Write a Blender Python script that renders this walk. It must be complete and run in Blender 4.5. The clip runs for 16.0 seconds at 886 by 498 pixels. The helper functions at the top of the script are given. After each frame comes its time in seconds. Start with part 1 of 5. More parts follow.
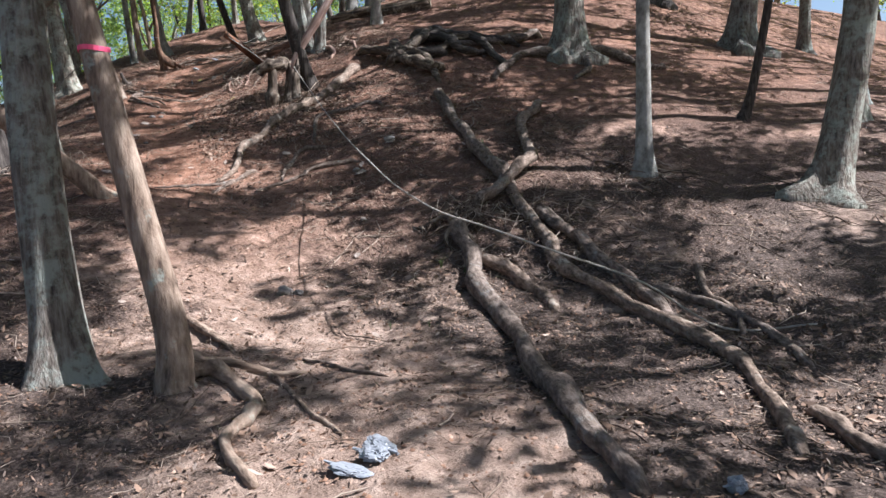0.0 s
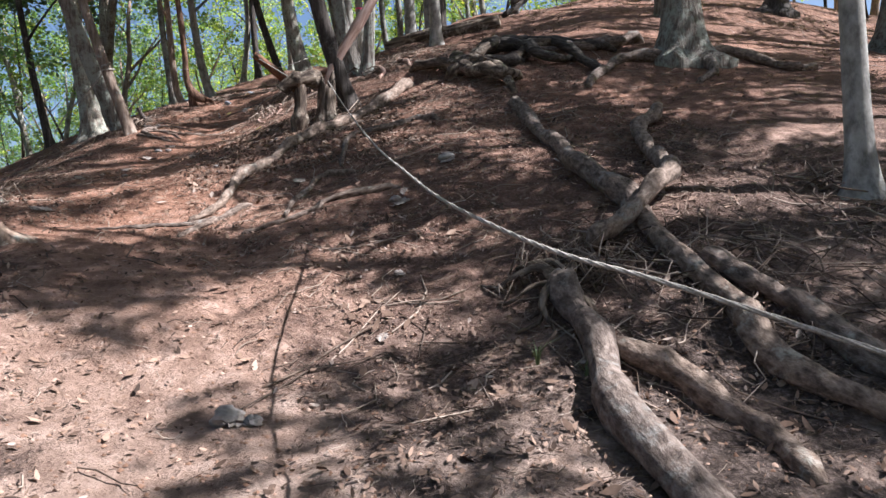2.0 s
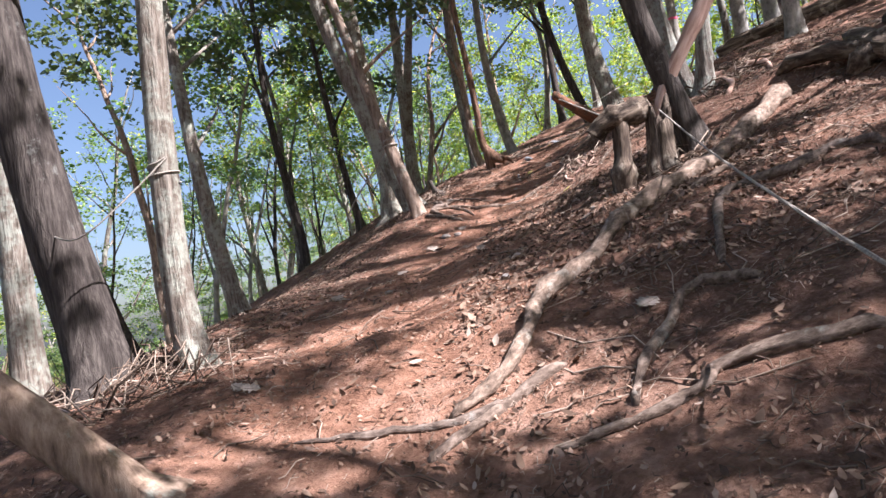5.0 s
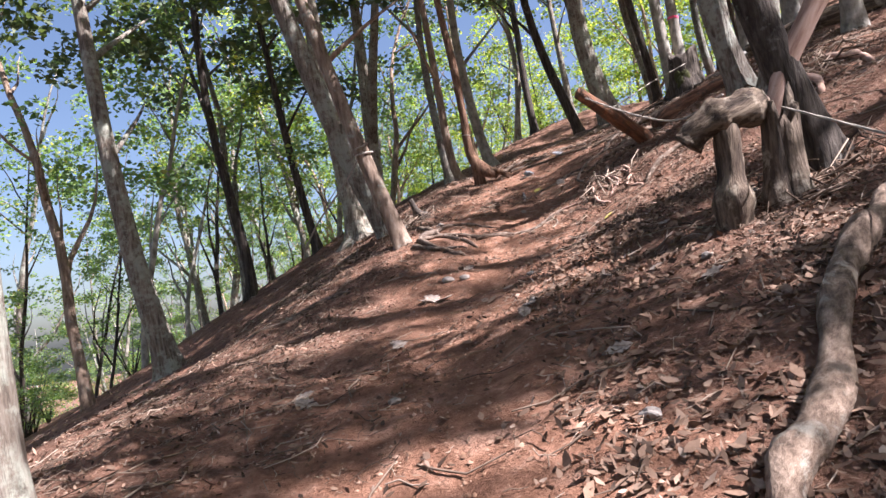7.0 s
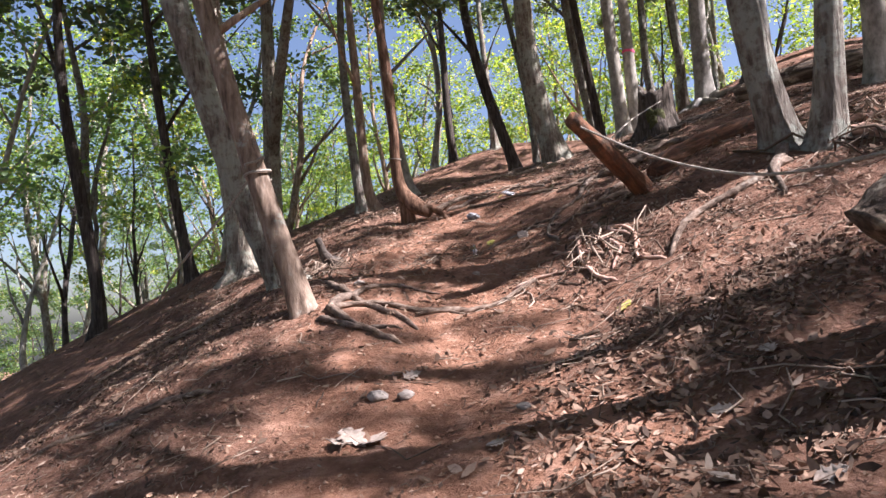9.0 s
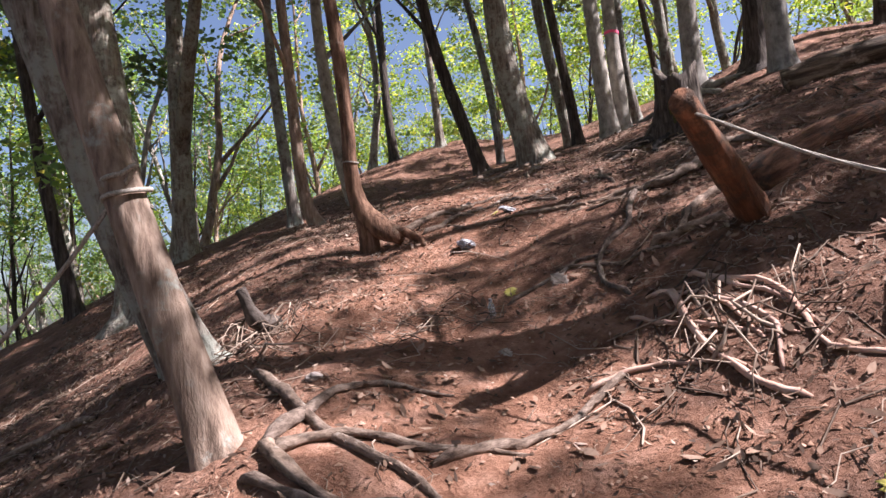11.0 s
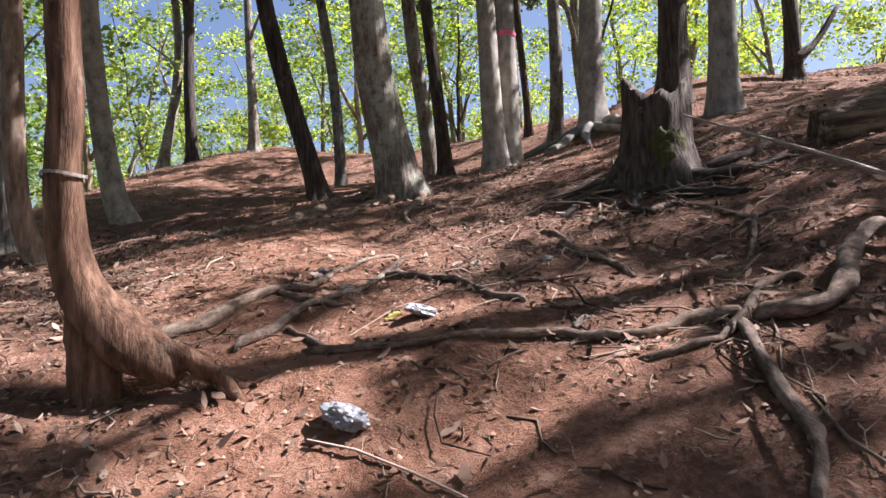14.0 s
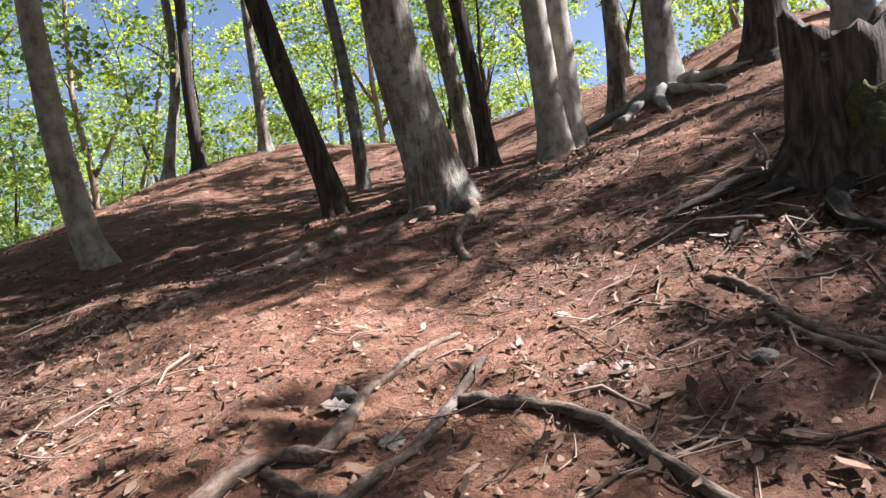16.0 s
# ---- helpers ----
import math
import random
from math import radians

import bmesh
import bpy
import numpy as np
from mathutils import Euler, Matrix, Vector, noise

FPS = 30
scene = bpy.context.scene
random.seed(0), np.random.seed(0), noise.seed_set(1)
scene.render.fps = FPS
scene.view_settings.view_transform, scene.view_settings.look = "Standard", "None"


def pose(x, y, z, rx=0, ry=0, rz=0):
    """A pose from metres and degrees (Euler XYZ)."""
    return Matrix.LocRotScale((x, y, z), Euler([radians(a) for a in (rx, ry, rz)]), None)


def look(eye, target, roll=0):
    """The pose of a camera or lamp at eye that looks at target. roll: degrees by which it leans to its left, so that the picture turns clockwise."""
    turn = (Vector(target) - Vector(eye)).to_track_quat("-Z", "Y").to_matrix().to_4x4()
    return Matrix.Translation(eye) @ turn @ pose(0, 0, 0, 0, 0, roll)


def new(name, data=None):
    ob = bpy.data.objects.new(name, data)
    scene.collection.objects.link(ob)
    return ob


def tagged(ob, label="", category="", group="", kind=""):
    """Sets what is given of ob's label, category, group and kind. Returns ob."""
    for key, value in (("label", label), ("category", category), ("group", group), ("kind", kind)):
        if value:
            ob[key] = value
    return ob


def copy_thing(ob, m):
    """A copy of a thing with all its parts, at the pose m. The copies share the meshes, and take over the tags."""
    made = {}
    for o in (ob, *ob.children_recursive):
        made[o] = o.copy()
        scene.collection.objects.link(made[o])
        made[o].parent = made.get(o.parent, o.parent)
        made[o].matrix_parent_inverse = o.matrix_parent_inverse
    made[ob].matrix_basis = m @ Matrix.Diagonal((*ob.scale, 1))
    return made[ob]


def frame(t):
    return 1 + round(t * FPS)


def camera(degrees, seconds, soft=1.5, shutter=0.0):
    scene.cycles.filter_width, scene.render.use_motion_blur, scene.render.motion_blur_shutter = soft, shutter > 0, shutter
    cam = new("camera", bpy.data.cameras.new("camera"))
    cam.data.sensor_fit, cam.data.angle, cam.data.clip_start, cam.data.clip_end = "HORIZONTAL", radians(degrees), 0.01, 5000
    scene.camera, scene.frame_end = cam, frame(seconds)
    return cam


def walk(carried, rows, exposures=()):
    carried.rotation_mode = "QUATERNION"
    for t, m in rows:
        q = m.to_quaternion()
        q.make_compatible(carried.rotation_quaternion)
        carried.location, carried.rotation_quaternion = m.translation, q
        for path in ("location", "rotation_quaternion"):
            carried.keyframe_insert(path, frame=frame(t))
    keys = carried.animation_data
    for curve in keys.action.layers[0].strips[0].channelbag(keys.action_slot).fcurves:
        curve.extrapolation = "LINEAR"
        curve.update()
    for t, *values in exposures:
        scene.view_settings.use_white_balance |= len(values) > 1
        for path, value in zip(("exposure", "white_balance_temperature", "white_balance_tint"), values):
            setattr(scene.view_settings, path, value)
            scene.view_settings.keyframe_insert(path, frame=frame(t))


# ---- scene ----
cam = camera(63.81, 16.0)
PATH = [
    (0, (0.000, 0.000, 1.500), (0.779, 1.826, 1.261), -2.00),
    (0.5, (0.284, 0.724, 1.379), (1.047, 2.569, 1.253), -2.61),
    (1, (0.594, 1.531, 1.263), (1.326, 3.391, 1.212), -2.63),
    (1.5, (0.958, 2.320, 1.186), (1.613, 4.209, 1.144), -2.88),
    (2, (1.132, 2.996, 1.232), (1.742, 4.899, 1.160), -2.94),
    (2.5, (1.268, 3.638, 1.236), (1.856, 5.548, 1.164), -3.37),
    (3, (1.459, 4.175, 1.340), (1.956, 6.112, 1.300), -5.23),
    (3.5, (1.685, 4.690, 1.553), (1.906, 6.678, 1.558), -8.71),
    (4, (1.630, 5.159, 1.677), (1.615, 7.158, 1.746), -8.91),
    (4.5, (1.529, 5.655, 1.726), (1.361, 7.647, 1.801), -8.74),
    (5, (1.398, 6.170, 1.920), (1.154, 8.152, 2.035), -8.18),
    (5.2, (1.327, 6.369, 1.987), (1.075, 8.349, 2.120), -7.65),
    (7.3, (0.625, 8.823, 2.526), (0.562, 10.818, 2.647), -7.41),
    (7.5, (0.581, 9.076, 2.586), (0.540, 11.073, 2.672), -6.66),
    (8, (0.545, 9.713, 2.763), (0.563, 11.711, 2.864), -5.12),
    (8.5, (0.446, 10.300, 2.912), (0.555, 12.291, 3.071), -4.44),
    (9, (0.412, 10.845, 3.028), (0.613, 12.828, 3.184), -3.97),
    (9.2, (0.386, 11.092, 3.111), (0.614, 13.072, 3.267), -3.89),
    (11.3, (0.195, 13.630, 3.658), (0.642, 15.575, 3.789), -4.61),
    (11.5, (0.159, 13.883, 3.695), (0.640, 15.820, 3.830), -4.01),
    (12, (0.188, 14.424, 3.788), (0.745, 16.342, 3.907), -2.55),
    (12.5, (0.294, 15.004, 3.894), (0.971, 16.882, 4.010), -3.61),
    (13, (0.435, 15.579, 4.090), (1.299, 17.378, 4.223), -3.59),
    (13.5, (0.675, 16.091, 4.256), (1.600, 17.858, 4.409), -2.63),
    (14, (0.798, 16.567, 4.361), (1.725, 18.334, 4.504), -0.99),
    (14.5, (1.090, 16.898, 4.486), (1.940, 18.704, 4.615), -0.02),
    (15, (1.219, 17.367, 4.629), (2.024, 19.190, 4.796), -1.14),
    (15.5, (1.407, 17.736, 4.790), (2.303, 19.519, 4.930), 0.95),
    (16, (1.402, 18.191, 4.864), (2.253, 19.999, 4.947), -5.91),
]
walk(cam, [(t, look(eye, target, roll)) for t, eye, target, roll in PATH], [(0.0, 1.42, 5550, 10), (2.5, 1.6, 5650, 13), (4.0, 1.85, 5800, 17), (8.5, 1.85, 6050, 21), (11.5, 1.65, 6100, 23), (13.5, 1.7, 6050, 21), (16.0, 1.78, 5950, 17)])

# ---- daylight ----
SUN_TO = Vector((0.80, -0.26, 0.98)).normalized()
world = bpy.data.worlds.new("sky")
scene.world = world
world.use_nodes = True
wn = world.node_tree.nodes
sky = wn.new("ShaderNodeTexSky")
sky.sky_type = "NISHITA"
sky.sun_disc = False
sky.sun_elevation = math.asin(SUN_TO.z)
sky.sun_rotation = math.atan2(SUN_TO.x, SUN_TO.y)
sky.air_density, sky.dust_density, sky.ozone_density = 1.0, 2.2, 1.0
wn["Background"].inputs["Strength"].default_value = 0.05
world.node_tree.links.new(sky.outputs[0], wn["Background"].inputs["Color"])
sun_data = bpy.data.lights.new("sun", "SUN")
sun_data.energy, sun_data.angle, sun_data.color = 5.0, radians(0.55), (1.0, 0.95, 0.88)
sun = new("sun", sun_data)
sun.matrix_world = look(SUN_TO * 60, (0, 0, 0))


# ---- materials ----
def material(name):
    m = bpy.data.materials.new(name)
    m.use_nodes = True
    n, l = m.node_tree.nodes, m.node_tree.links
    return m, n, l, n["Principled BSDF"]


def noise_node(n, l, vec, scale, detail=6, rough=0.6):
    t = n.new("ShaderNodeTexNoise")
    t.inputs["Scale"].default_value, t.inputs["Detail"].default_value, t.inputs["Roughness"].default_value = scale, detail, rough
    if vec:
        l.new(vec, t.inputs["Vector"])
    return t.outputs["Fac"]


def ramp(n, l, fac, stops):
    r = n.new("ShaderNodeValToRGB")
    while len(r.color_ramp.elements) < len(stops):
        r.color_ramp.elements.new(0.5)
    for e, (p, c) in zip(r.color_ramp.elements, stops):
        e.position, e.color = p, (*c, 1)
    l.new(fac, r.inputs["Fac"])
    return r.outputs["Color"]


def mix(n, l, fac, a, b, mode="MIX"):
    x = n.new("ShaderNodeMix")
    x.data_type, x.blend_type = "RGBA", mode
    for sock, v in ((x.inputs[0], fac), (x.inputs[6], a), (x.inputs[7], b)):
        if isinstance(v, (int, float)):
            sock.default_value = v
        elif isinstance(v, tuple):
            sock.default_value = (*v, 1)
        else:
            l.new(v, sock)
    return x.outputs[2]


def bump(n, l, bsdf, height, strength, dist):
    b = n.new("ShaderNodeBump")
    b.inputs["Strength"].default_value, b.inputs["Distance"].default_value = strength, dist
    l.new(height, b.inputs["Height"])
    l.new(b.outputs[0], bsdf.inputs["Normal"])


def coords(n, l, scale=(1, 1, 1), kind="Object"):
    c, mp = n.new("ShaderNodeTexCoord"), n.new("ShaderNodeMapping")
    mp.inputs["Scale"].default_value = scale
    l.new(c.outputs[kind], mp.inputs["Vector"])
    return mp.outputs[0]


def soil_material():
    m, n, l, b = material("forest_soil")
    v = coords(n, l)
    fine, mid, big = noise_node(n, l, v, 38, 8, 0.7), noise_node(n, l, v, 6, 7), noise_node(n, l, v, 0.9, 5)
    duff = ramp(n, l, fine, [(0.28, (0.028, 0.020, 0.016)), (0.5, (0.090, 0.064, 0.052)), (0.74, (0.25, 0.185, 0.155))])
    bare = ramp(n, l, mid, [(0.3, (0.18, 0.115, 0.085)), (0.52, (0.31, 0.215, 0.165)), (0.72, (0.47, 0.345, 0.275))])
    iron = ramp(n, l, mid, [(0.3, (0.13, 0.056, 0.032)), (0.52, (0.26, 0.122, 0.074)), (0.74, (0.42, 0.235, 0.165))])
    ir = n.new("ShaderNodeAttribute")
    ir.attribute_name = "iron"
    bare = mix(n, l, ir.outputs["Fac"], bare, iron)
    duff = mix(n, l, ir.outputs["Fac"], duff, mix(n, l, 0.62, duff, iron))
    at = n.new("ShaderNodeAttribute")
    at.attribute_name = "bare"
    add = n.new("ShaderNodeMath")
    add.operation = "ADD"
    l.new(at.outputs["Fac"], add.inputs[0])
    l.new(big, add.inputs[1])
    sub = n.new("ShaderNodeMath")
    sub.operation = "MULTIPLY_ADD"
    l.new(mid, sub.inputs[0])
    sub.inputs[1].default_value = 0.6
    l.new(add.outputs[0], sub.inputs[2])
    fac = ramp(n, l, sub.outputs[0], [(0.82, (0, 0, 0)), (1.0, (0.92, 0.92, 0.92))])
    col = mix(n, l, fac, duff, bare)
    l.new(mix(n, l, 0.35, col, fine, "SOFT_LIGHT"), b.inputs["Base Color"])
    b.inputs["Roughness"].default_value = 0.95
    b.inputs["Specular IOR Level"].default_value = 0.15
    h = n.new("ShaderNodeMath")
    h.operation = "MULTIPLY_ADD"
    l.new(fine, h.inputs[0])
    h.inputs[1].default_value = 0.35
    l.new(mid, h.inputs[2])
    bump(n, l, b, h.outputs[0], 1.0, 0.07)
    return m


def bark_material(name, dark, base, light, lichen, amount, stretch=0.14, rough_scale=26, depth=0.03):
    m, n, l, b = material(name)
    v = coords(n, l, (1, 1, stretch))
    u = coords(n, l)
    cracks = noise_node(n, l, v, rough_scale, 7, 0.65)
    blot = noise_node(n, l, u, 3.2, 5, 0.6)
    spots = noise_node(n, l, u, 14, 6, 0.7)
    col = ramp(n, l, cracks, [(0.30, dark), (0.47, base), (0.68, light)])
    mask = n.new("ShaderNodeMath")
    mask.operation = "MULTIPLY"
    l.new(blot, mask.inputs[0])
    l.new(spots, mask.inputs[1])
    fac = ramp(n, l, mask.outputs[0], [(0.36 - amount, (0, 0, 0)), (0.46 - amount, (0.85, 0.85, 0.85))])
    col = mix(n, l, fac, col, lichen)
    info = n.new("ShaderNodeObjectInfo")
    tone = ramp(n, l, info.outputs["Random"], [(0.0, (0.78, 0.78, 0.80)), (1.0, (1.18, 1.12, 1.05))])
    l.new(mix(n, l, 1.0, col, tone, "MULTIPLY"), b.inputs["Base Color"])
    b.inputs["Roughness"].default_value = 0.88
    b.inputs["Specular IOR Level"].default_value = 0.25
    bump(n, l, b, cracks, 1.0, depth)
    return m


def leaf_material(name, stops, glow):
    m, n, l, b = material(name)
    g = n.new("ShaderNodeNewGeometry")
    col = ramp(n, l, g.outputs["Random Per Island"], stops)
    l.new(col, b.inputs["Base Color"])
    b.inputs["Roughness"].default_value = 0.55
    t = n.new("ShaderNodeBsdfTranslucent")
    l.new(mix(n, l, 1.0, col, glow, "MULTIPLY"), t.inputs["Color"])
    a = n.new("ShaderNodeAddShader")
    l.new(b.outputs[0], a.inputs[0])
    l.new(t.outputs[0], a.inputs[1])
    l.new(a.outputs[0], n["Material Output"].inputs["Surface"])
    return m


def litter_material(name, stops, rough=0.8):
    m, n, l, b = material(name)
    g = n.new("ShaderNodeNewGeometry")
    v = coords(n, l)
    col = ramp(n, l, g.outputs["Random Per Island"], stops)
    l.new(mix(n, l, 0.5, col, noise_node(n, l, v, 60, 4), "SOFT_LIGHT"), b.inputs["Base Color"])
    b.inputs["Roughness"].default_value = rough
    b.inputs["Specular IOR Level"].default_value = 0.2
    return m


def plain_material(name, a, c, scale=20, rough=0.7, depth=0.004):
    m, n, l, b = material(name)
    v = coords(n, l)
    f = noise_node(n, l, v, scale, 6)
    l.new(ramp(n, l, f, [(0.3, a), (0.7, c)]), b.inputs["Base Color"])
    b.inputs["Roughness"].default_value = rough
    bump(n, l, b, f, 0.6, depth)
    return m


SOIL = soil_material()
LICHEN = (0.35, 0.37, 0.32)
BARK_GREY = bark_material("grey_fissured_bark", (0.045, 0.036, 0.030), (0.17, 0.140, 0.115), (0.34, 0.31, 0.27), LICHEN, 0.14, depth=0.045)
BARK_PALE = bark_material("pale_smooth_bark", (0.10, 0.092, 0.080), (0.27, 0.255, 0.23), (0.44, 0.42, 0.38), (0.16, 0.15, 0.12), 0.06, 0.6, 9, 0.010)
BARK_DARK = bark_material("dark_bark", (0.018, 0.014, 0.012), (0.055, 0.044, 0.038), (0.13, 0.11, 0.095), (0.22, 0.22, 0.20), 0.02)
BARK_BROWN = bark_material("brown_bark", (0.075, 0.050, 0.036), (0.24, 0.170, 0.125), (0.42, 0.325, 0.25), LICHEN, 0.05, 0.22, 18, 0.014)
BARK_RED = bark_material("red_brown_bark", (0.035, 0.020, 0.014), (0.125, 0.070, 0.046), (0.27, 0.165, 0.115), (0.30, 0.25, 0.20), 0.02, 0.2, 24, 0.02)
ROOT_BARK = bark_material("root_bark", (0.038, 0.026, 0.020), (0.150, 0.108, 0.083), (0.33, 0.255, 0.205), (0.34, 0.32, 0.28), 0.07, 0.5, 26, 0.018)
DEAD_WOOD = bark_material("dead_wood", (0.016, 0.011, 0.008), (0.085, 0.060, 0.044), (0.29, 0.225, 0.165), (0.42, 0.36, 0.28), 0.09, 0.12, 16, 0.035)
RED_WOOD = bark_material("red_rotten_wood", (0.05, 0.022, 0.013), (0.14, 0.062, 0.036), (0.29, 0.145, 0.085), (0.06, 0.045, 0.036), 0.14, 0.12, 20, 0.03)
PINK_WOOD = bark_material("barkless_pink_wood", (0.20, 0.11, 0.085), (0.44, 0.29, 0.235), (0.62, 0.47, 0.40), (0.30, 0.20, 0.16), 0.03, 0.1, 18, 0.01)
MOSS = plain_material("moss", (0.028, 0.032, 0.009), (0.085, 0.082, 0.022), 50, 0.95, 0.02)
LEAF_GREEN = leaf_material("green_leaves", [(0.0, (0.030, 0.055, 0.022)), (0.5, (0.052, 0.088, 0.030)), (0.9, (0.085, 0.125, 0.036)), (1.0, (0.16, 0.14, 0.04))], (2.4, 2.4, 1.2))
LEAF_CANOPY = leaf_material("canopy_leaves", [(0.0, (0.026, 0.046, 0.020)), (0.5, (0.045, 0.072, 0.028)), (1.0, (0.085, 0.105, 0.036))], (1.0, 0.95, 0.6))
LEAF_LIME = leaf_material("lime_leaves", [(0.0, (0.035, 0.060, 0.016)), (0.4, (0.070, 0.110, 0.022)), (0.8, (0.115, 0.155, 0.026)), (1.0, (0.22, 0.205, 0.04))], (2.3, 2.2, 1.0))
LITTER = litter_material("dead_leaves", [(0.0, (0.045, 0.028, 0.020)), (0.35, (0.13, 0.080, 0.055)), (0.7, (0.26, 0.165, 0.115)), (0.95, (0.33, 0.225, 0.165)), (1.0, (0.42, 0.33, 0.27))])
TWIG = litter_material("dead_twigs", [(0.0, (0.06, 0.040, 0.030)), (0.5, (0.19, 0.135, 0.100)), (1.0, (0.42, 0.33, 0.26))], 0.9)
ROPE = plain_material("old_white_rope", (0.17, 0.145, 0.12), (0.42, 0.375, 0.32), 90, 0.9)
PAPER_LEAF = plain_material("bleached_leaf", (0.19, 0.145, 0.115), (0.42, 0.345, 0.295), 40, 0.75)
YELLOW_LEAF = plain_material("yellow_leaf", (0.50, 0.40, 0.06), (0.62, 0.56, 0.16), 25, 0.6)
STONE = plain_material("pale_stone", (0.14, 0.115, 0.10), (0.33, 0.29, 0.26), 14, 0.85)
RIBBON = plain_material("pink_ribbon", (0.75, 0.06, 0.16), (0.85, 0.12, 0.24), 12, 0.5)
BAG, _n, _l, _b = material("grey_white_plastic")
_b.inputs["Base Color"].default_value = (0.27, 0.275, 0.30, 1)
_b.inputs["Roughness"].default_value = 0.3
_b.inputs["Transmission Weight"].default_value = 0.15
CLEAR, _n, _l, _b = material("clear_plastic")
_b.inputs["Base Color"].default_value = (0.86, 0.88, 0.9, 1)
_b.inputs["Roughness"].default_value = 0.12
_b.inputs["Transmission Weight"].default_value = 0.75

# ---- the hillside ----
KX = np.array([-9, -4, -1.5, 0, 1.5, 3, 5.5, 9, 15.0])
KY = np.array([-2, 2, 5, 8, 11, 14, 17, 20, 24, 30, 37.0])
HILL = np.array([
    [-0.94, -0.72, -0.59, -0.49, -0.43, -0.33, -0.11, 0.23, 0.83, 1.81, 2.8],
    [-0.75, -0.32, 0.08, 0.57, 1, 1.35, 1.63, 2.18, 3.21, 4.03, 4.61],
    [-0.59, -0.17, 0.26, 0.98, 1.68, 2.06, 2.66, 3.3, 4.26, 5.2, 5.62],
    [-0.48, -0.07, 0.19, 0.99, 1.75, 2.3, 3.26, 3.98, 4.72, 5.85, 6.22],
    [-0.41, 0.09, 0.2, 0.93, 1.98, 2.54, 3.33, 4.34, 5.07, 6.26, 6.85],
    [-0.42, 0.02, 0.24, 1.22, 2.28, 3.05, 4.01, 4.62, 5.41, 6.39, 7.27],
    [-0.5, 0.03, 0.6, 1.63, 2.71, 3.92, 4.76, 5.54, 5.95, 6.7, 7.67],
    [-0.47, 0.35, 1.09, 1.98, 3.08, 4.41, 5.62, 6.48, 7.05, 7.94, 8.06],
    [-0.07, 0.96, 1.66, 2.32, 3.12, 4.39, 5.99, 7.52, 8.8, 9.21, 9.18],
])


def spline_weights(k, x):
    """Natural cubic spline weights of the knots k at x."""
    n, h = len(k), np.diff(k)
    a, b = np.zeros((n, n)), np.zeros((n, n))
    a[0, 0] = a[-1, -1] = 1
    for i in range(1, n - 1):
        a[i, i - 1 : i + 2] = h[i - 1], 2 * (h[i - 1] + h[i]), h[i]
        b[i, i - 1 : i + 2] = 6 / h[i - 1], -6 / h[i - 1] - 6 / h[i], 6 / h[i]
    c = np.linalg.solve(a, b)
    i = np.clip(np.searchsorted(k, x) - 1, 0, n - 2)
    s = (k[i + 1] - x) / h[i]
    u = 1 - s
    w = np.zeros((len(x), n))
    r = np.arange(len(x))
    w[r, i] += s
    w[r, i + 1] += u
    return w + ((s**3 - s) * h[i] ** 2 / 6)[:, None] * c[i] + ((u**3 - u) * h[i] ** 2 / 6)[:, None] * c[i + 1]


_LATTICE = np.random.RandomState(5).rand(256, 256)


def value_noise(x, y):
    i, j = np.floor(x).astype(int), np.floor(y).astype(int)
    u, v = x - i, y - j
    u, v = u * u * (3 - 2 * u), v * v * (3 - 2 * v)
    g = lambda a, b: _LATTICE[a % 256, b % 256]
    return (g(i, j) * (1 - u) + g(i + 1, j) * u) * (1 - v) + (g(i, j + 1) * (1 - u) + g(i + 1, j + 1) * u) * v - 0.5


def rough_ground(x, y):
    r = 0.10 * value_noise(x * 0.9 + 7, y * 0.9) + 0.065 * value_noise(x * 2.3, y * 2.3 + 31)
    return r + 0.034 * value_noise(x * 5.7 + 3, y * 5.7) + 0.018 * value_noise(x * 13, y * 13 + 11) + 0.010 * value_noise(x * 29, y * 29)


def heights(x, y):
    x, y = np.atleast_1d(np.asarray(x, float)), np.atleast_1d(np.asarray(y, float))
    cx, cy = np.clip(x, KX[0], KX[-1]), np.clip(y, KY[0], KY[-1])
    z = np.einsum("ni,ij,nj->n", spline_weights(KX, cx), HILL, spline_weights(KY, cy))
    out = lambda d, slope, reach: slope * reach * (1 - np.exp(-np.maximum(d, 0) / reach))
    z += out(KX[0] - x, -0.42, 30) + out(x - KX[-1], -0.10, 30) + out(y - KY[-1], -0.22, 40) + out(KY[0] - y, -0.15, 30)
    z += 1.0 * np.exp(-(((x - 4.8) / 3.2) ** 2 + ((y - 34) / 2.6) ** 2)) + 0.5 * np.exp(-(((x - 9.2) / 2.0) ** 2 + ((y - 24.5) / 1.8) ** 2))
    return z + rough_ground(x, y)


def gz(x, y):
    return float(heights(x, y)[0])


TRAIL = np.array([(0.9, -2), (1.1, 2), (1.0, 6), (0.5, 9), (0.5, 12), (0.75, 15), (1.1, 17.5), (1.6, 19.5), (2.4, 22), (4.6, 25)])


def trail_wear(x, y):
    tx = np.interp(y, TRAIL[:, 1], TRAIL[:, 0])
    return np.exp(-(((x - tx) / 0.75) ** 2)) * np.clip((26 - y) / 3, 0, 1)


def spread(lo, hi, step, reach, grow=1.16):
    a = list(np.arange(lo, hi + step / 2, step))
    d = step
    while a[-1] < hi + reach:
        d *= grow
        a.append(a[-1] + d)
    d = step
    while a[0] > lo - reach:
        d *= grow
        a.insert(0, a[0] - d)
    return np.array(a)


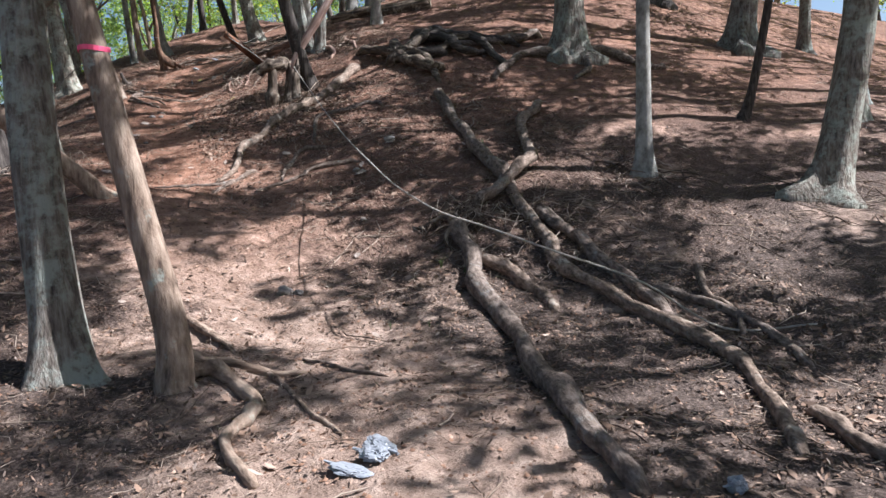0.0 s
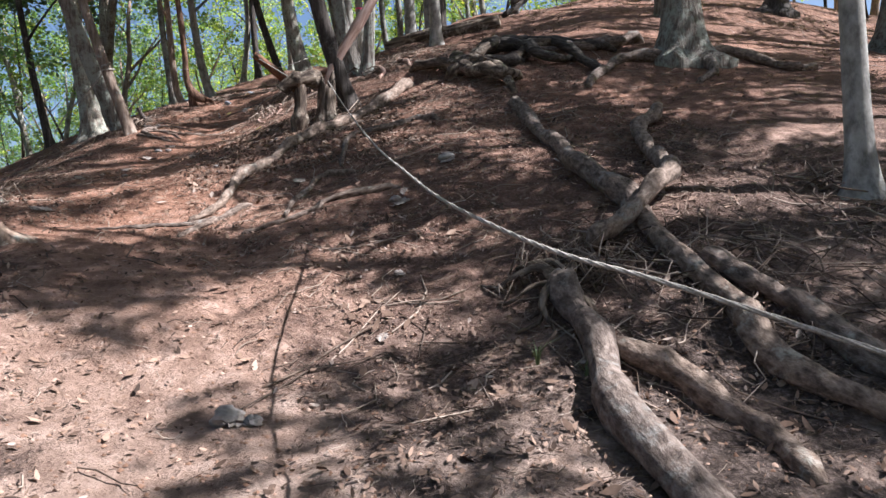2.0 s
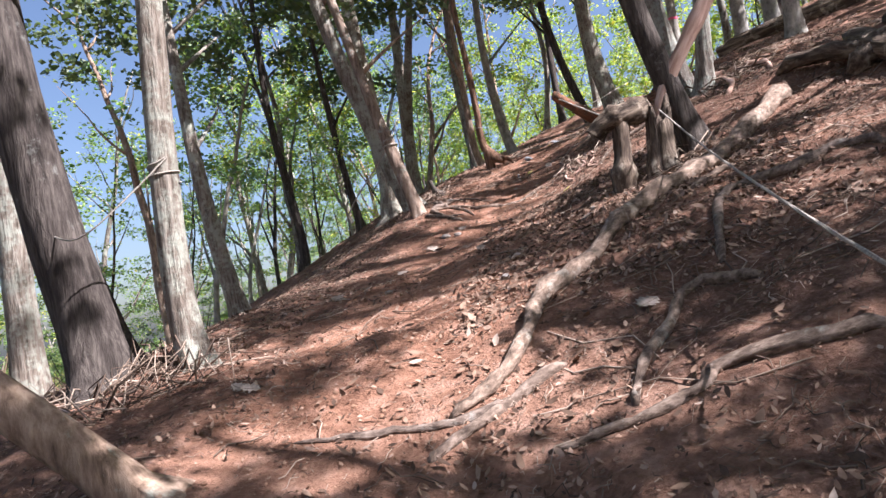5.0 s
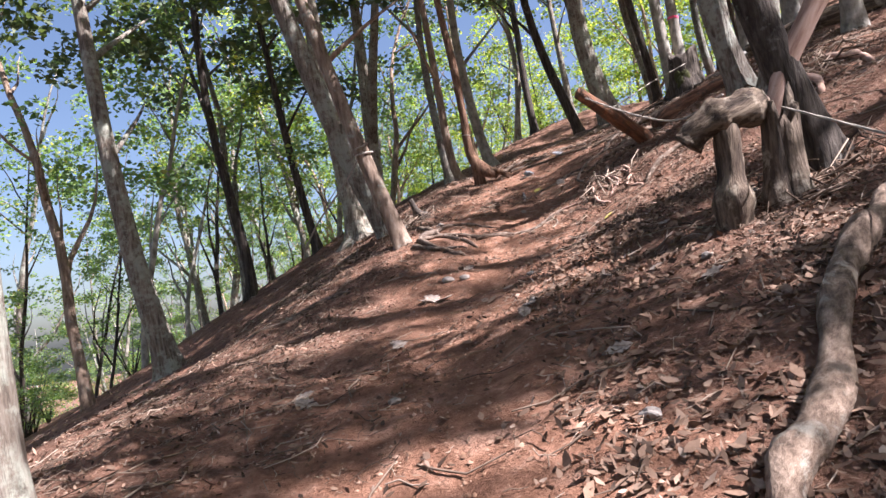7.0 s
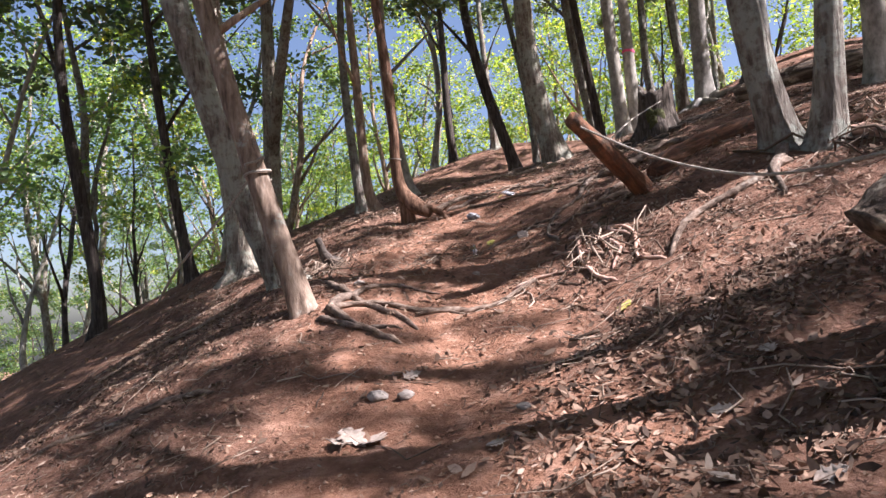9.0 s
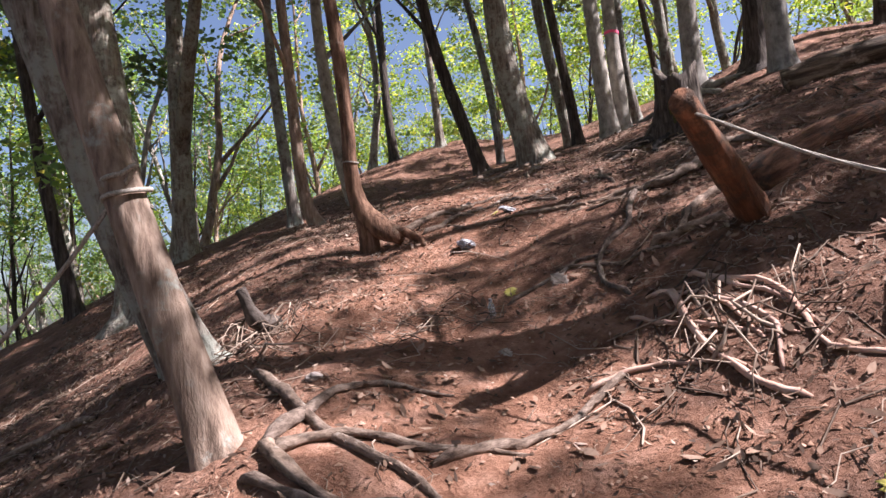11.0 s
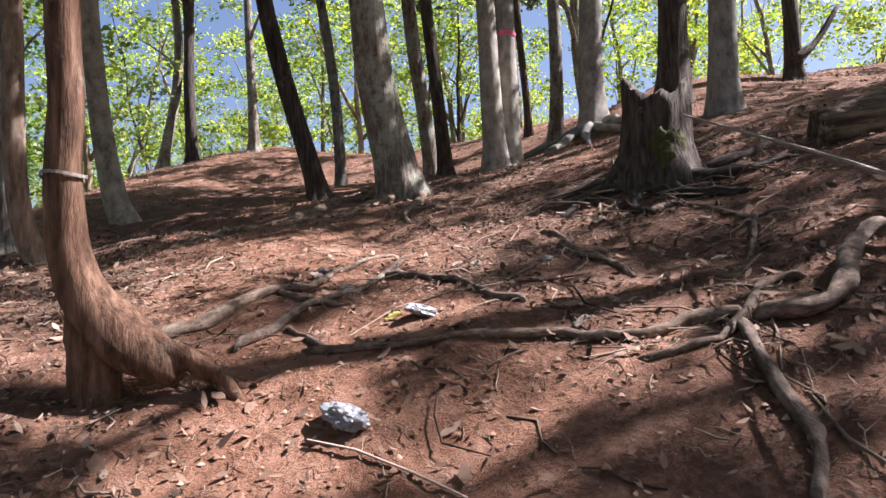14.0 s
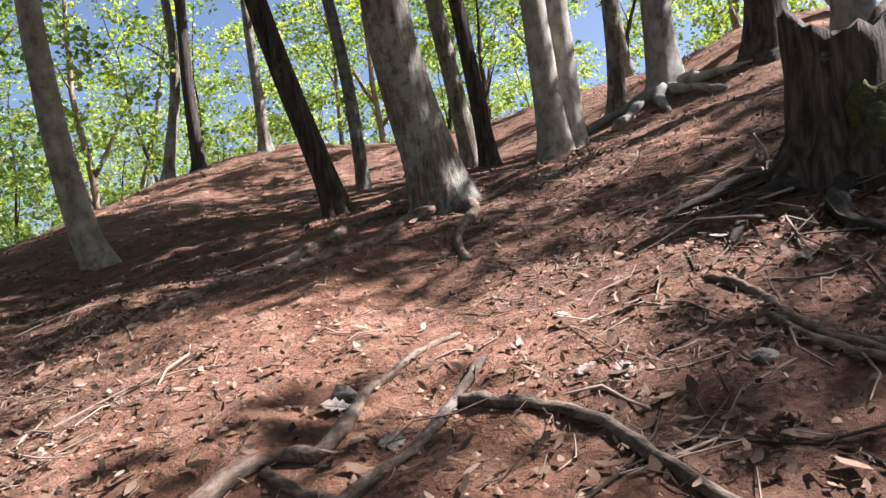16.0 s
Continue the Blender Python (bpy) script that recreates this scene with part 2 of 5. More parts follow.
def mesh_object(name, verts, faces, mat, smooth=True, parent=None, label=""):
    me = bpy.data.meshes.new(name)
    me.from_pydata([tuple(v) for v in verts], [], faces)
    if smooth:
        me.shade_smooth()
    me.materials.append(mat)
    ob = new(name, me)
    if parent:
        ob.parent = parent
    if label:
        tagged(ob, label)
    return ob


def part(name, bm, mat, parent, label="", smooth=True):
    me = bpy.data.meshes.new(name)
    bm.to_mesh(me)
    bm.free()
    if smooth:
        me.shade_smooth()
    me.materials.append(mat)
    ob = new(name, me)
    ob.parent = parent
    if label:
        tagged(ob, label)
    return ob


def build_ground():
    xs, ys = spread(-2.6, 6.2, 0.055, 420), spread(1.6, 25.5, 0.055, 420)
    gx, gy = np.meshgrid(xs, ys)
    z = heights(gx.ravel(), gy.ravel())
    nx, ny = len(xs), len(ys)
    idx = np.arange(nx * ny).reshape(ny, nx)
    quads = np.stack([idx[:-1, :-1], idx[:-1, 1:], idx[1:, 1:], idx[1:, :-1]], -1).reshape(-1, 4)
    me = bpy.data.meshes.new("ground")
    me.vertices.add(nx * ny)
    me.vertices.foreach_set("co", np.stack([gx.ravel(), gy.ravel(), z], -1).ravel())
    me.loops.add(len(quads) * 4)
    me.loops.foreach_set("vertex_index", quads.ravel())
    me.polygons.add(len(quads))
    me.polygons.foreach_set("loop_start", np.arange(len(quads)) * 4)
    me.update()
    me.shade_smooth()
    a = me.attributes.new("bare", "FLOAT", "POINT")
    a.data.foreach_set("value", (0.42 * trail_wear(gx.ravel(), gy.ravel())).astype(np.float32))
    a = me.attributes.new("iron", "FLOAT", "POINT")
    a.data.foreach_set("value", np.clip((gy.ravel() - 5.8 + 2 * value_noise(gx.ravel() * 0.6, gy.ravel() * 0.6)) / 5, 0, 0.85).astype(np.float32))
    me.materials.append(SOIL)
    return tagged(new("ground", me), "reddish-brown forest hillside soil with leaf litter", "ground", kind="structure")


build_ground()


# ---- shapes ----
def tube(points, radii, sides=10, lump=0.0, seed=0, flare=None, closed=True):
    """Verts and faces of a round limb along points; lump: uneven girth; flare: (height, lobes, gain) of buttress roots at its foot."""
    rs = random.Random(seed)
    pts = [Vector(p) for p in points]
    ph = [rs.random() * 6.28 for _ in range(4)]
    verts, faces = [], []
    side = Vector((1, 0.17, 0.1))
    run = 0.0
    for i, p in enumerate(pts):
        t = (pts[min(i + 1, len(pts) - 1)] - pts[max(i - 1, 0)]).normalized()
        side = (side - t * side.dot(t)).normalized()
        up = t.cross(side)
        if i:
            run += (p - pts[i - 1]).length
        for k in range(sides):
            a = 6.28319 * k / sides
            r = radii[i]
            if lump:
                r *= 1 + lump * (math.sin(2 * a + ph[0] + run * 1.7 / max(radii[0], 0.02) * 0.12) + 0.7 * math.sin(3 * a + ph[1] - run * 3.1) + 0.6 * math.sin(5 * a + ph[2] + run * 5.3) + rs.uniform(-0.6, 0.6))
            if flare:
                fh, lobes, gain = flare
                f = math.exp(-max(run - 0.5, 0) / fh)
                r *= 1 + gain * f * (0.55 + 0.75 * max(0, math.cos(lobes * a + ph[3])) + 0.25 * math.cos((lobes + 2) * a + ph[1]))
            verts.append(p + (side * math.cos(a) + up * math.sin(a)) * r)
    for i in range(len(pts) - 1):
        for k in range(sides):
            k2 = (k + 1) % sides
            faces.append((i * sides + k, i * sides + k2, (i + 1) * sides + k2, (i + 1) * sides + k))
    if closed:
        faces.append(tuple(range(sides - 1, -1, -1)))
        faces.append(tuple((len(pts) - 1) * sides + k for k in range(sides)))
    return verts, faces


def smooth_line(points, per=4):
    """A Catmull-Rom line through points (tuples of any length)."""
    p = np.array(points, float)
    p = np.vstack([2 * p[0] - p[1], p, 2 * p[-1] - p[-2]])
    out = []
    for i in range(1, len(p) - 2):
        for s in np.linspace(0, 1, per, endpoint=False):
            a, b, c, d = p[i - 1 : i + 3]
            out.append(0.5 * (2 * b + (c - a) * s + (2 * a - 5 * b + 4 * c - d) * s * s + (3 * b - a - 3 * c + d) * s**3))
    out.append(p[-2])
    return out


def crown_mesh(name, spots, leaves, size, mat, seed):
    """Many small folded leaves in loose clumps round the spots (x, y, z, radius)."""
    rs = np.random.RandomState(seed)
    s = np.array(spots)
    w = s[:, 3] ** 2
    pick = rs.choice(len(s), leaves, p=w / w.sum())
    d = rs.normal(size=(leaves, 3))
    d /= np.linalg.norm(d, axis=1)[:, None]
    rad = s[pick, 3] * rs.rand(leaves) ** 0.45
    c = s[pick, :3] + d * rad[:, None] * np.array([1, 1, 0.62])
    a = rs.normal(size=(leaves, 3)) * np.array([1, 1, 0.45])
    a /= np.linalg.norm(a, axis=1)[:, None]
    b = np.cross(a, rs.normal(size=(leaves, 3)))
    b /= np.linalg.norm(b, axis=1)[:, None]
    n = np.cross(a, b)
    L = (size * (0.6 + 0.8 * rs.rand(leaves)))[:, None]
    tip, tail = c + a * L * 0.5, c - a * L * 0.5
    left, right = c + b * L * 0.30 + n * L * 0.10, c - b * L * 0.30 + n * L * 0.10
    v = np.stack([tail, left, tip, right], 1).reshape(-1, 3)
    i = np.arange(leaves)[:, None] * 4
    f = np.concatenate([i + [0, 2, 1], i + [0, 3, 2]], 1).reshape(-1, 3)
    me = bpy.data.meshes.new(name)
    me.vertices.add(len(v))
    me.vertices.foreach_set("co", v.ravel())
    me.loops.add(len(f) * 3)
    me.loops.foreach_set("vertex_index", f.ravel())
    me.polygons.add(len(f))
    me.polygons.foreach_set("loop_start", np.arange(len(f)) * 3)
    me.update()
    me.materials.append(mat)
    return me


def crown_spots(seed, n, spread_r, low, high, fat=0.5):
    rs = random.Random(seed)
    near = lambda: max(-1.15, min(1.15, rs.gauss(0, 0.6))) * spread_r
    return [(near(), near(), rs.uniform(low, high), rs.uniform(0.35, 0.85) * spread_r * fat) for _ in range(n)]


CROWNS = [crown_mesh("crown", crown_spots(40 + k, 30, 3.0, -2.0, 2.4, 0.26), 4200, 0.13, LEAF_CANOPY, k) for k in range(6)]


TRUNK = {}
# Crown scale by tree number, tuned for where shade and sun reach the trail.
CROWN_SIZE = {2: 0.3, 4: 0.9, 5: 0.6, 6: 1.1, 40: 0.7, 41: 0.7, 42: 0.7, 43: 0.5, 44: 1.2, 45: 1.15, 50: 0.5, 53: 0.7}


def trunk_at(number, h):
    """The middle of a tree's trunk h metres up, and its radius there."""
    base, line, radii = TRUNK[number]
    hs = [q[2] for q in line]
    return Vector([base[i] + np.interp(h, hs, [q[i] for q in line]) for i in range(3)]), float(np.interp(h, hs, radii))


def tree(x, y, dia, lean=(0, 0), height=9.0, bark=None, sweep=(0, 0), fork=False, flare=1.0, label="", seed=0, crown=True, group="trees on the slope", lobes=4, limbs=4):
    """A forest tree: trunk with root flare, limbs and a crown of leaves. sweep: how far its foot bows away before it rises."""
    rs = random.Random(seed * 7 + 3)
    root = tagged(new("tree"), label, "tree", group)
    z0 = gz(x, y)
    root.location = (x, y, z0)
    hs = [-0.55, -0.2, 0.0, 0.06, 0.13, 0.21, 0.3, 0.42, 0.57, 0.75, 1.0, 1.3, 1.7, 2.1, 2.6, 3.2, 4.0, 5.0, 6.2, 7.5, height]
    wob = [rs.uniform(-1, 1) for _ in range(4)]
    bend = 0.06 + (0.05 if seed < 11 else -0.02 if seed in (15, 16) else 0.13) * rs.random()
    line, radii = [], []
    for h in hs:
        if h > height:
            break
        e = 1 - math.exp(-max(h, 0) / 0.26)
        k = max(h, 0)
        far = 1.0 / (1 + 0.08 * k)
        px = lean[0] * h * far + sweep[0] * (e - 1) * 1.0 + bend * wob[0] * (math.sin(k * 0.9 + wob[1] * 3) - math.sin(wob[1] * 3))
        py = lean[1] * h * far + sweep[1] * (e - 1) + bend * wob[2] * (math.sin(k * 0.8 + wob[3] * 3) - math.sin(wob[3] * 3))
        line.append((px, py, h))
        radii.append(dia / 2 * (1 - 0.075 * min(k, 11)) * (1 + (0.5 if h < 0 else 0)))
    TRUNK[seed] = ((x, y, z0), line, radii)
    v, f = tube(line, radii, 20 if dia > 0.12 else 12, 0.03, seed, (0.17 + dia * 0.25, lobes, 0.85 * flare))
    mesh_object("trunk", v, f, bark or BARK_GREY, parent=root)
    at = lambda h: Vector([np.interp(h, [q[2] for q in line], [q[i] for q in line]) for i in range(3)])
    tip = Vector(line[-1])
    ends = [tip]
    for k in range(limbs):
        h = height * (0.22 + 0.6 * (k + rs.random()) / limbs) if not (fork and k == 0) else 1.6
        p0, ang = at(h), rs.random() * 6.283
        ln = (1.5 + 1.8 * rs.random()) * (0.5 + height / 18) if not (fork and k == 0) else height * 0.5
        rise = 0.75 + 0.8 * rs.random() if not (fork and k == 0) else 2.2
        pts = [p0 + Vector((math.cos(ang + s * 0.25) * s * ln * 0.75, math.sin(ang + s * 0.25) * s * ln * 0.75, rise * s * ln * 0.75 - 0.1 * ln * s * s)) for s in (0, 0.15, 0.35, 0.6, 0.85, 1.0)]
        r0 = dia * (0.15 if not (fork and k == 0) else 0.32) * (1 - 0.06 * h) + 0.008
        v, f = tube(pts, [r0 * (1.25, 1, 0.8, 0.55, 0.35, 0.15)[i] for i in range(6)], 7, 0.03, seed + k)
        mesh_object("limb", v, f, bark or BARK_GREY, parent=root)
        ends.append(pts[-1])
    if crown:
        c = new("crown", CROWNS[seed % len(CROWNS)])
        c.parent = root
        mid = sum(ends, Vector()) / len(ends)
        c.location = (mid.x, mid.y, max(height * 0.80, 4.6))
        c.rotation_euler = (0, 0, rs.random() * 6.28)
        k = (1.0 + 0.4 * rs.random() + dia * 0.4) * CROWN_SIZE.get(seed, 1.0)
        c.scale = (k, k, k)
    return root


BARKS = {"g": BARK_GREY, "p": BARK_PALE, "d": BARK_DARK, "b": BARK_BROWN, "r": BARK_RED}
GREY, PALE, DARK, BROWN = "grey rough-barked tree rooted in the slope", "pale smooth-barked tree rooted in the slope", "thin dark-barked tree on the slope", "brown-barked leaning tree on the slope"
BOWED = 18
#        x, y, diameter, lean, height, bark, sweep, label
TREES = [
    (-0.50, 5.04, 0.31, (-0.02, 0.10), 10, "g", (0.02, 0), "thick grey lichen-spotted tree beside the start of the trail"),
    (0.24, 4.64, 0.20, (-0.24, 0.18), 9, "b", (0.12, 0), "slim brown leaning tree with a pink ribbon round it"),
    (8.2, 12.4, 0.62, (0.05, 0), 12, "g", (0, 0), "large old grey tree with spreading roots on the slope"),
    (5.76, 7.11, 0.19, (0.08, 0.05), 8, "p", (0, 0), "slim pale-barked tree with a flared foot"),
    (7.25, 5.75, 0.40, (0.27, 0), 10, "g", (0, 0), "grey fissured tree leaning away from the trail"),
    (13.3, 13.0, 0.62, (0.1, 0), 12, "g", (0, 0), GREY),
    (8.6, 8.2, 0.13, (0.22, 0), 9, "d", (0.1, 0), DARK),
    (14.0, 16.6, 0.45, (0.2, 0), 11, "d", (0, 0), GREY),
    (-0.25, 8.94, 0.20, (-1.25, -0.2), 5.5, "b", (0.1, 0), "brown tree leaning far out over the falling slope"),
    (-1.62, 10.8, 0.42, (-0.16, -0.05), 11, "d", (0, 0), "thick dark-barked leaning tree at the trail edge"),
    (-1.02, 10.76, 0.21, (0.05, -0.03), 9, "g", (-0.1, 0), "grey tree with a wire tied round it"),
    (-3.3, 12.2, 0.30, (0.05, 0), 10, "g", (0, 0), GREY),
    (-4.04, 23.1, 0.23, (-0.10, -0.07), 9, "d", (0.1, 0), DARK),
    (-2.8, 24.0, 0.20, (-0.17, -0.05), 9, "d", (0, 0), DARK),
    (-3.95, 18.6, 0.34, (-0.2, 0), 10, "g", (0, 0), GREY),
    (-0.10, 16.40, 0.185, (-0.38, 0.06), 9, "b", (0.04, 0), "smooth brown leaning tree with a rope tied round it"),
    (-0.40, 17.75, 0.32, (-0.42, -0.10), 10, "g", (0, 0), "rough-barked hollow-footed tree behind a leaning one"),
    (-1.41, 21.6, 0.48, (-0.13, 0), 12, "g", (0, 0), GREY),
    (0.86, 19.37, 0.15, (-0.08, -0.02), 8, "r", (-0.32, 0.05), "slim red-brown tree with a bowed foot and arched root"),
    (0.40, 23.2, 0.18, (-0.04, -0.05), 9, "b", (-0.2, 0), "grey-brown tree with a bowed foot"),
    (0.27, 24.6, 0.19, (-0.02, -0.05), 10, "g", (0, 0), GREY),
    (1.24, 25.4, 0.25, (-0.09, -0.03), 10, "p", (-0.12, 0), "pale sunlit tree at the edge of the slope"),
    (-1.5, 25.4, 0.36, (0.02, -0.07), 11, "g", (0, 0), GREY),
    (3.36, 24.5, 0.23, (-0.22, 0), 10, "d", (0, 0), "dark leaning tree on the upper slope"),
    (4.15, 26.0, 0.16, (-0.12, 0), 9, "g", (0, 0), GREY),
    (3.88, 23.33, 0.42, (-0.12, 0), 12, "g", (0, 0), "big grey tree with mossy spreading roots"),
    (5.5, 25.8, 0.24, (-0.12, 0), 10, "g", (0, 0), GREY),
    (5.36, 23.85, 0.28, (-0.03, 0), 10, "p", (0, 0), "twin grey-white stem with peeling bark"),
    (5.66, 23.95, 0.25, (0.0, 0), 10, "p", (0, 0), "twin grey-white stem with peeling bark"),
    (8.48, 27.6, 0.15, (0, 0), 8, "d", (0, 0), DARK),
    (7.14, 25.0, 0.21, (0.0, 0), 10, "g", (0, 0), GREY),
    (7.31, 24.33, 0.36, (-0.06, 0), 11, "p", (0, 0), "grey tree with pale claw-like flared roots"),
    (7.93, 23.44, 0.42, (0, 0), 11, "d", (0, 0), "dark old tree behind the mossy stump"),
    (7.2, 21.98, 0.32, (-0.10, 0), 10, "p", (0, 0), "white lichen-covered tree on the upper slope"),
    (10.4, 23.4, 0.24, (0.02, 0), 9, "d", (0, 0), DARK),
    (5.4, 25.2, 0.2, (-0.1, 0), 10, "d", (0, 0), DARK),
    (7.02, 26.0, 0.2, (-0.15, 0), 9, "g", (0, 0), GREY),
    (3.38, 34.4, 0.3, (-0.05, 0), 10, "d", (0, 0), DARK),
    (2.72, 34.7, 0.26, (0.02, 0), 10, "g", (0, 0), GREY),
    (4.71, 33.8, 0.25, (-0.05, 0), 10, "g", (0, 0), GREY),
    (3.85, 16.35, 0.27, (-0.22, -0.05), 10, "g", (0, 0), "rough-barked tree on the bank above the trail"),
    (4.02, 16.0, 0.22, (0.08, -0.05), 10, "g", (0, 0), "rough-barked tree on the bank above the trail"),
    (6.0, 17.9, 0.26, (-0.04, -0.05), 10, "p", (0, 0), PALE),
    (3.17, 13.46, 0.25, (-0.24, -0.08), 9, "d", (0, 0), "dark leaning tree with a rope tied to it"),
]
# Added trees, mostly out of view, whose crowns shade the slope and trail.
TREES += [(x, y, 0.3, (0.0, 0.0), h, "g", (0, 0), GREY) for x, y, h in ((6.5, -1.0, 9), (9.5, 1.5, 10), (12.5, 4.5, 9), (4.5, -4.5, 9), (10.5, -3.5, 10), (14.5, 8.0, 12), (10.2, 15.6, 10), (12.0, 18.8, 10), (11.2, 8.4, 14), (10.1, 7.6, 12), (17.0, 9.8, 11), (16.0, 13.5, 11))]
for number, (x, y, dia, lean, height, bark, sweep, label) in enumerate(TREES):
    if number == BOWED:
        continue
    tree(x, y, dia, lean, height, BARKS[bark], sweep, number in (12, 22, 37), 0.4 if number in (1, 15) else 1.0 if number < 8 else 0.65, label, number, number != 8, lobes=3 + number % 3, limbs=2 if number == 8 else 4)


def bowed_tree():
    """A slim tree whose foot kinks sideways into a boot, with an arched root over a hollow."""
    x, y, dia, lean, height, bark, sweep, label = TREES[BOWED]
    top = tagged(new("tree"), label, "tree", "trees on the slope")
    base = Vector((x, y, gz(x, y)))
    top.location = base
    line = [(0.29, -0.15, 0.08), (0.22, -0.12, 0.13), (0.14, -0.07, 0.18), (0.06, -0.03, 0.26), (-0.02, 0.0, 0.36), (-0.07, 0.02, 0.52), (-0.085, 0.02, 0.68), (-0.09, 0.01, 0.85), (-0.085, 0.0, 1.05), (-0.10, -0.02, 1.3), (-0.11, -0.03, 1.6), (-0.15, -0.05, 2.1), (-0.22, -0.02, 2.8), (-0.27, 0.02, 3.8), (-0.42, 0.0, 5.2), (-0.55, 0.1, 7.8)]
    line = [tuple(p) for p in smooth_line(line, 3)]
    n = len(line)
    radii = [(0.05 + 0.045 * math.sin(min(i / 9, 1) * 1.9)) * (1 - 0.22 * min(max(i - 9, 0) / 6, 1)) * (1 - 0.5 * max(i - 12, 0) / n) for i in range(n)]
    v, f = tube(line, radii, 18, 0.06, 18)
    mesh_object("trunk", v, f, BARK_RED, parent=top)
    TRUNK[BOWED] = (tuple(base), line[9:], radii[9:])
    for name, pts, rad in (
        ("buttress", [(-0.02, 0.02, 0.42), (0.0, 0.02, 0.26), (0.02, 0.02, 0.12), (0.03, 0.03, -0.04), (0.03, 0.03, -0.3)], [0.06, 0.08, 0.085, 0.10, 0.13]),
        ("arched_root", [(0.16, -0.09, 0.19), (0.26, -0.14, 0.16), (0.35, -0.19, 0.11), (0.43, -0.23, 0.04), (0.48, -0.27, -0.05)], [0.05, 0.046, 0.038, 0.03, 0.022]),
        ("root", [(0.36, -0.18, 0.09), (0.46, -0.18, 0.04), (0.58, -0.20, 0.0), (0.66, -0.22, -0.05)], [0.026, 0.02, 0.016, 0.012]),
        ("limb", [(-0.27, 0.02, 3.8), (0.1, 0.3, 4.6), (0.5, 0.5, 5.8), (0.8, 0.5, 7.0)], [0.035, 0.03, 0.02, 0.008]),
    ):
        pts = smooth_line([(*p, r) for p, r in zip(pts, rad)], 4)
        v, f = tube([p[:3] for p in pts], [p[3] for p in pts], 12, 0.07, len(name))
        mesh_object(name, v, f, BARK_RED, parent=top)
    c = new("crown", CROWNS[0])
    c.parent = top
    c.location = (-0.2, 0.2, 7.2)


bowed_tree()


# ---- trees of the wood beyond ----
FAR_CROWNS = [crown_mesh("crown", crown_spots(90 + k, 44, 3.0, -3.0, 3.2, 0.24), 2500, 0.125, LEAF_LIME if k > 1 else LEAF_GREEN, 60 + k) for k in range(4)]


def crooked(p0, heading, length, wander, rs, steps=7):
    """Points of a crooked limb that sets out from p0 along heading and turns as it grows."""
    d, p = Vector(heading).normalized(), Vector(p0)
    pts = [p.copy()]
    for _ in range(steps):
        d = (d + Vector((rs.uniform(-1, 1), rs.uniform(-1, 1), rs.uniform(-0.5, 0.8))) * wander).normalized()
        p = p + d * length / steps
        pts.append(p.copy())
    return pts


def far_tree(dia, height, bark, seed, leaf, full=1.0):
    rs = random.Random(seed * 13 + leaf)
    root = tagged(new("tree"), "slender forest tree with green leaves in the wood beyond", "tree", "trees of the wood beyond")
    tilt = (rs.uniform(-0.16, 0.16), rs.uniform(-0.16, 0.16), 1)
    line = crooked((0, 0, -0.6), tilt, height + 0.6, 0.13, rs, 15)
    n = len(line)
    v, f = tube(line, [dia / 2 * (1.0 - 0.85 * i / (n - 1)) * (1.35 if i == 0 else 1.12 if i == 1 else 1) for i in range(n)], 9, 0.04, seed)
    mesh_object("trunk", v, f, bark, parent=root)
    for k in range(7):
        i = 3 + int(k * 1.6)
        a = rs.random() * 6.28
        big = k < 2
        ln = (3.4 if big else 2.0) * (0.6 + 0.6 * rs.random()) * height / 9
        pts = crooked(line[i], (math.cos(a) * (0.5 if big else 0.9), math.sin(a) * (0.5 if big else 0.9), 0.9), ln, 0.22, rs)
        r0 = dia * (0.27 if big else 0.15)
        v, f = tube(pts, [r0 * (1 - 0.9 * q / 7) for q in range(8)], 6, 0, seed + k)
        mesh_object("limb", v, f, bark, parent=root)
    c = new("crown", FAR_CROWNS[leaf])
    c.scale = (full, full, full)
    c.parent = root
    c.location = (line[11].x, line[11].y, height * 0.62)
    return root


STEMS = ((0.22, 9.5, BARK_GREY, 1), (0.13, 7.0, BARK_DARK, 2), (0.28, 11.0, BARK_GREY, 3), (0.16, 8.0, BARK_PALE, 4), (0.10, 6.0, BARK_DARK, 5), (0.20, 9.0, BARK_BROWN, 6))
KINDS = [far_tree(*a, n % 2, (1, 0.6, 1.1, 0.8, 0.45, 0.9)[n]) for n, a in enumerate(STEMS)] + [far_tree(*a, 2 + n % 2) for n, a in enumerate(STEMS)]


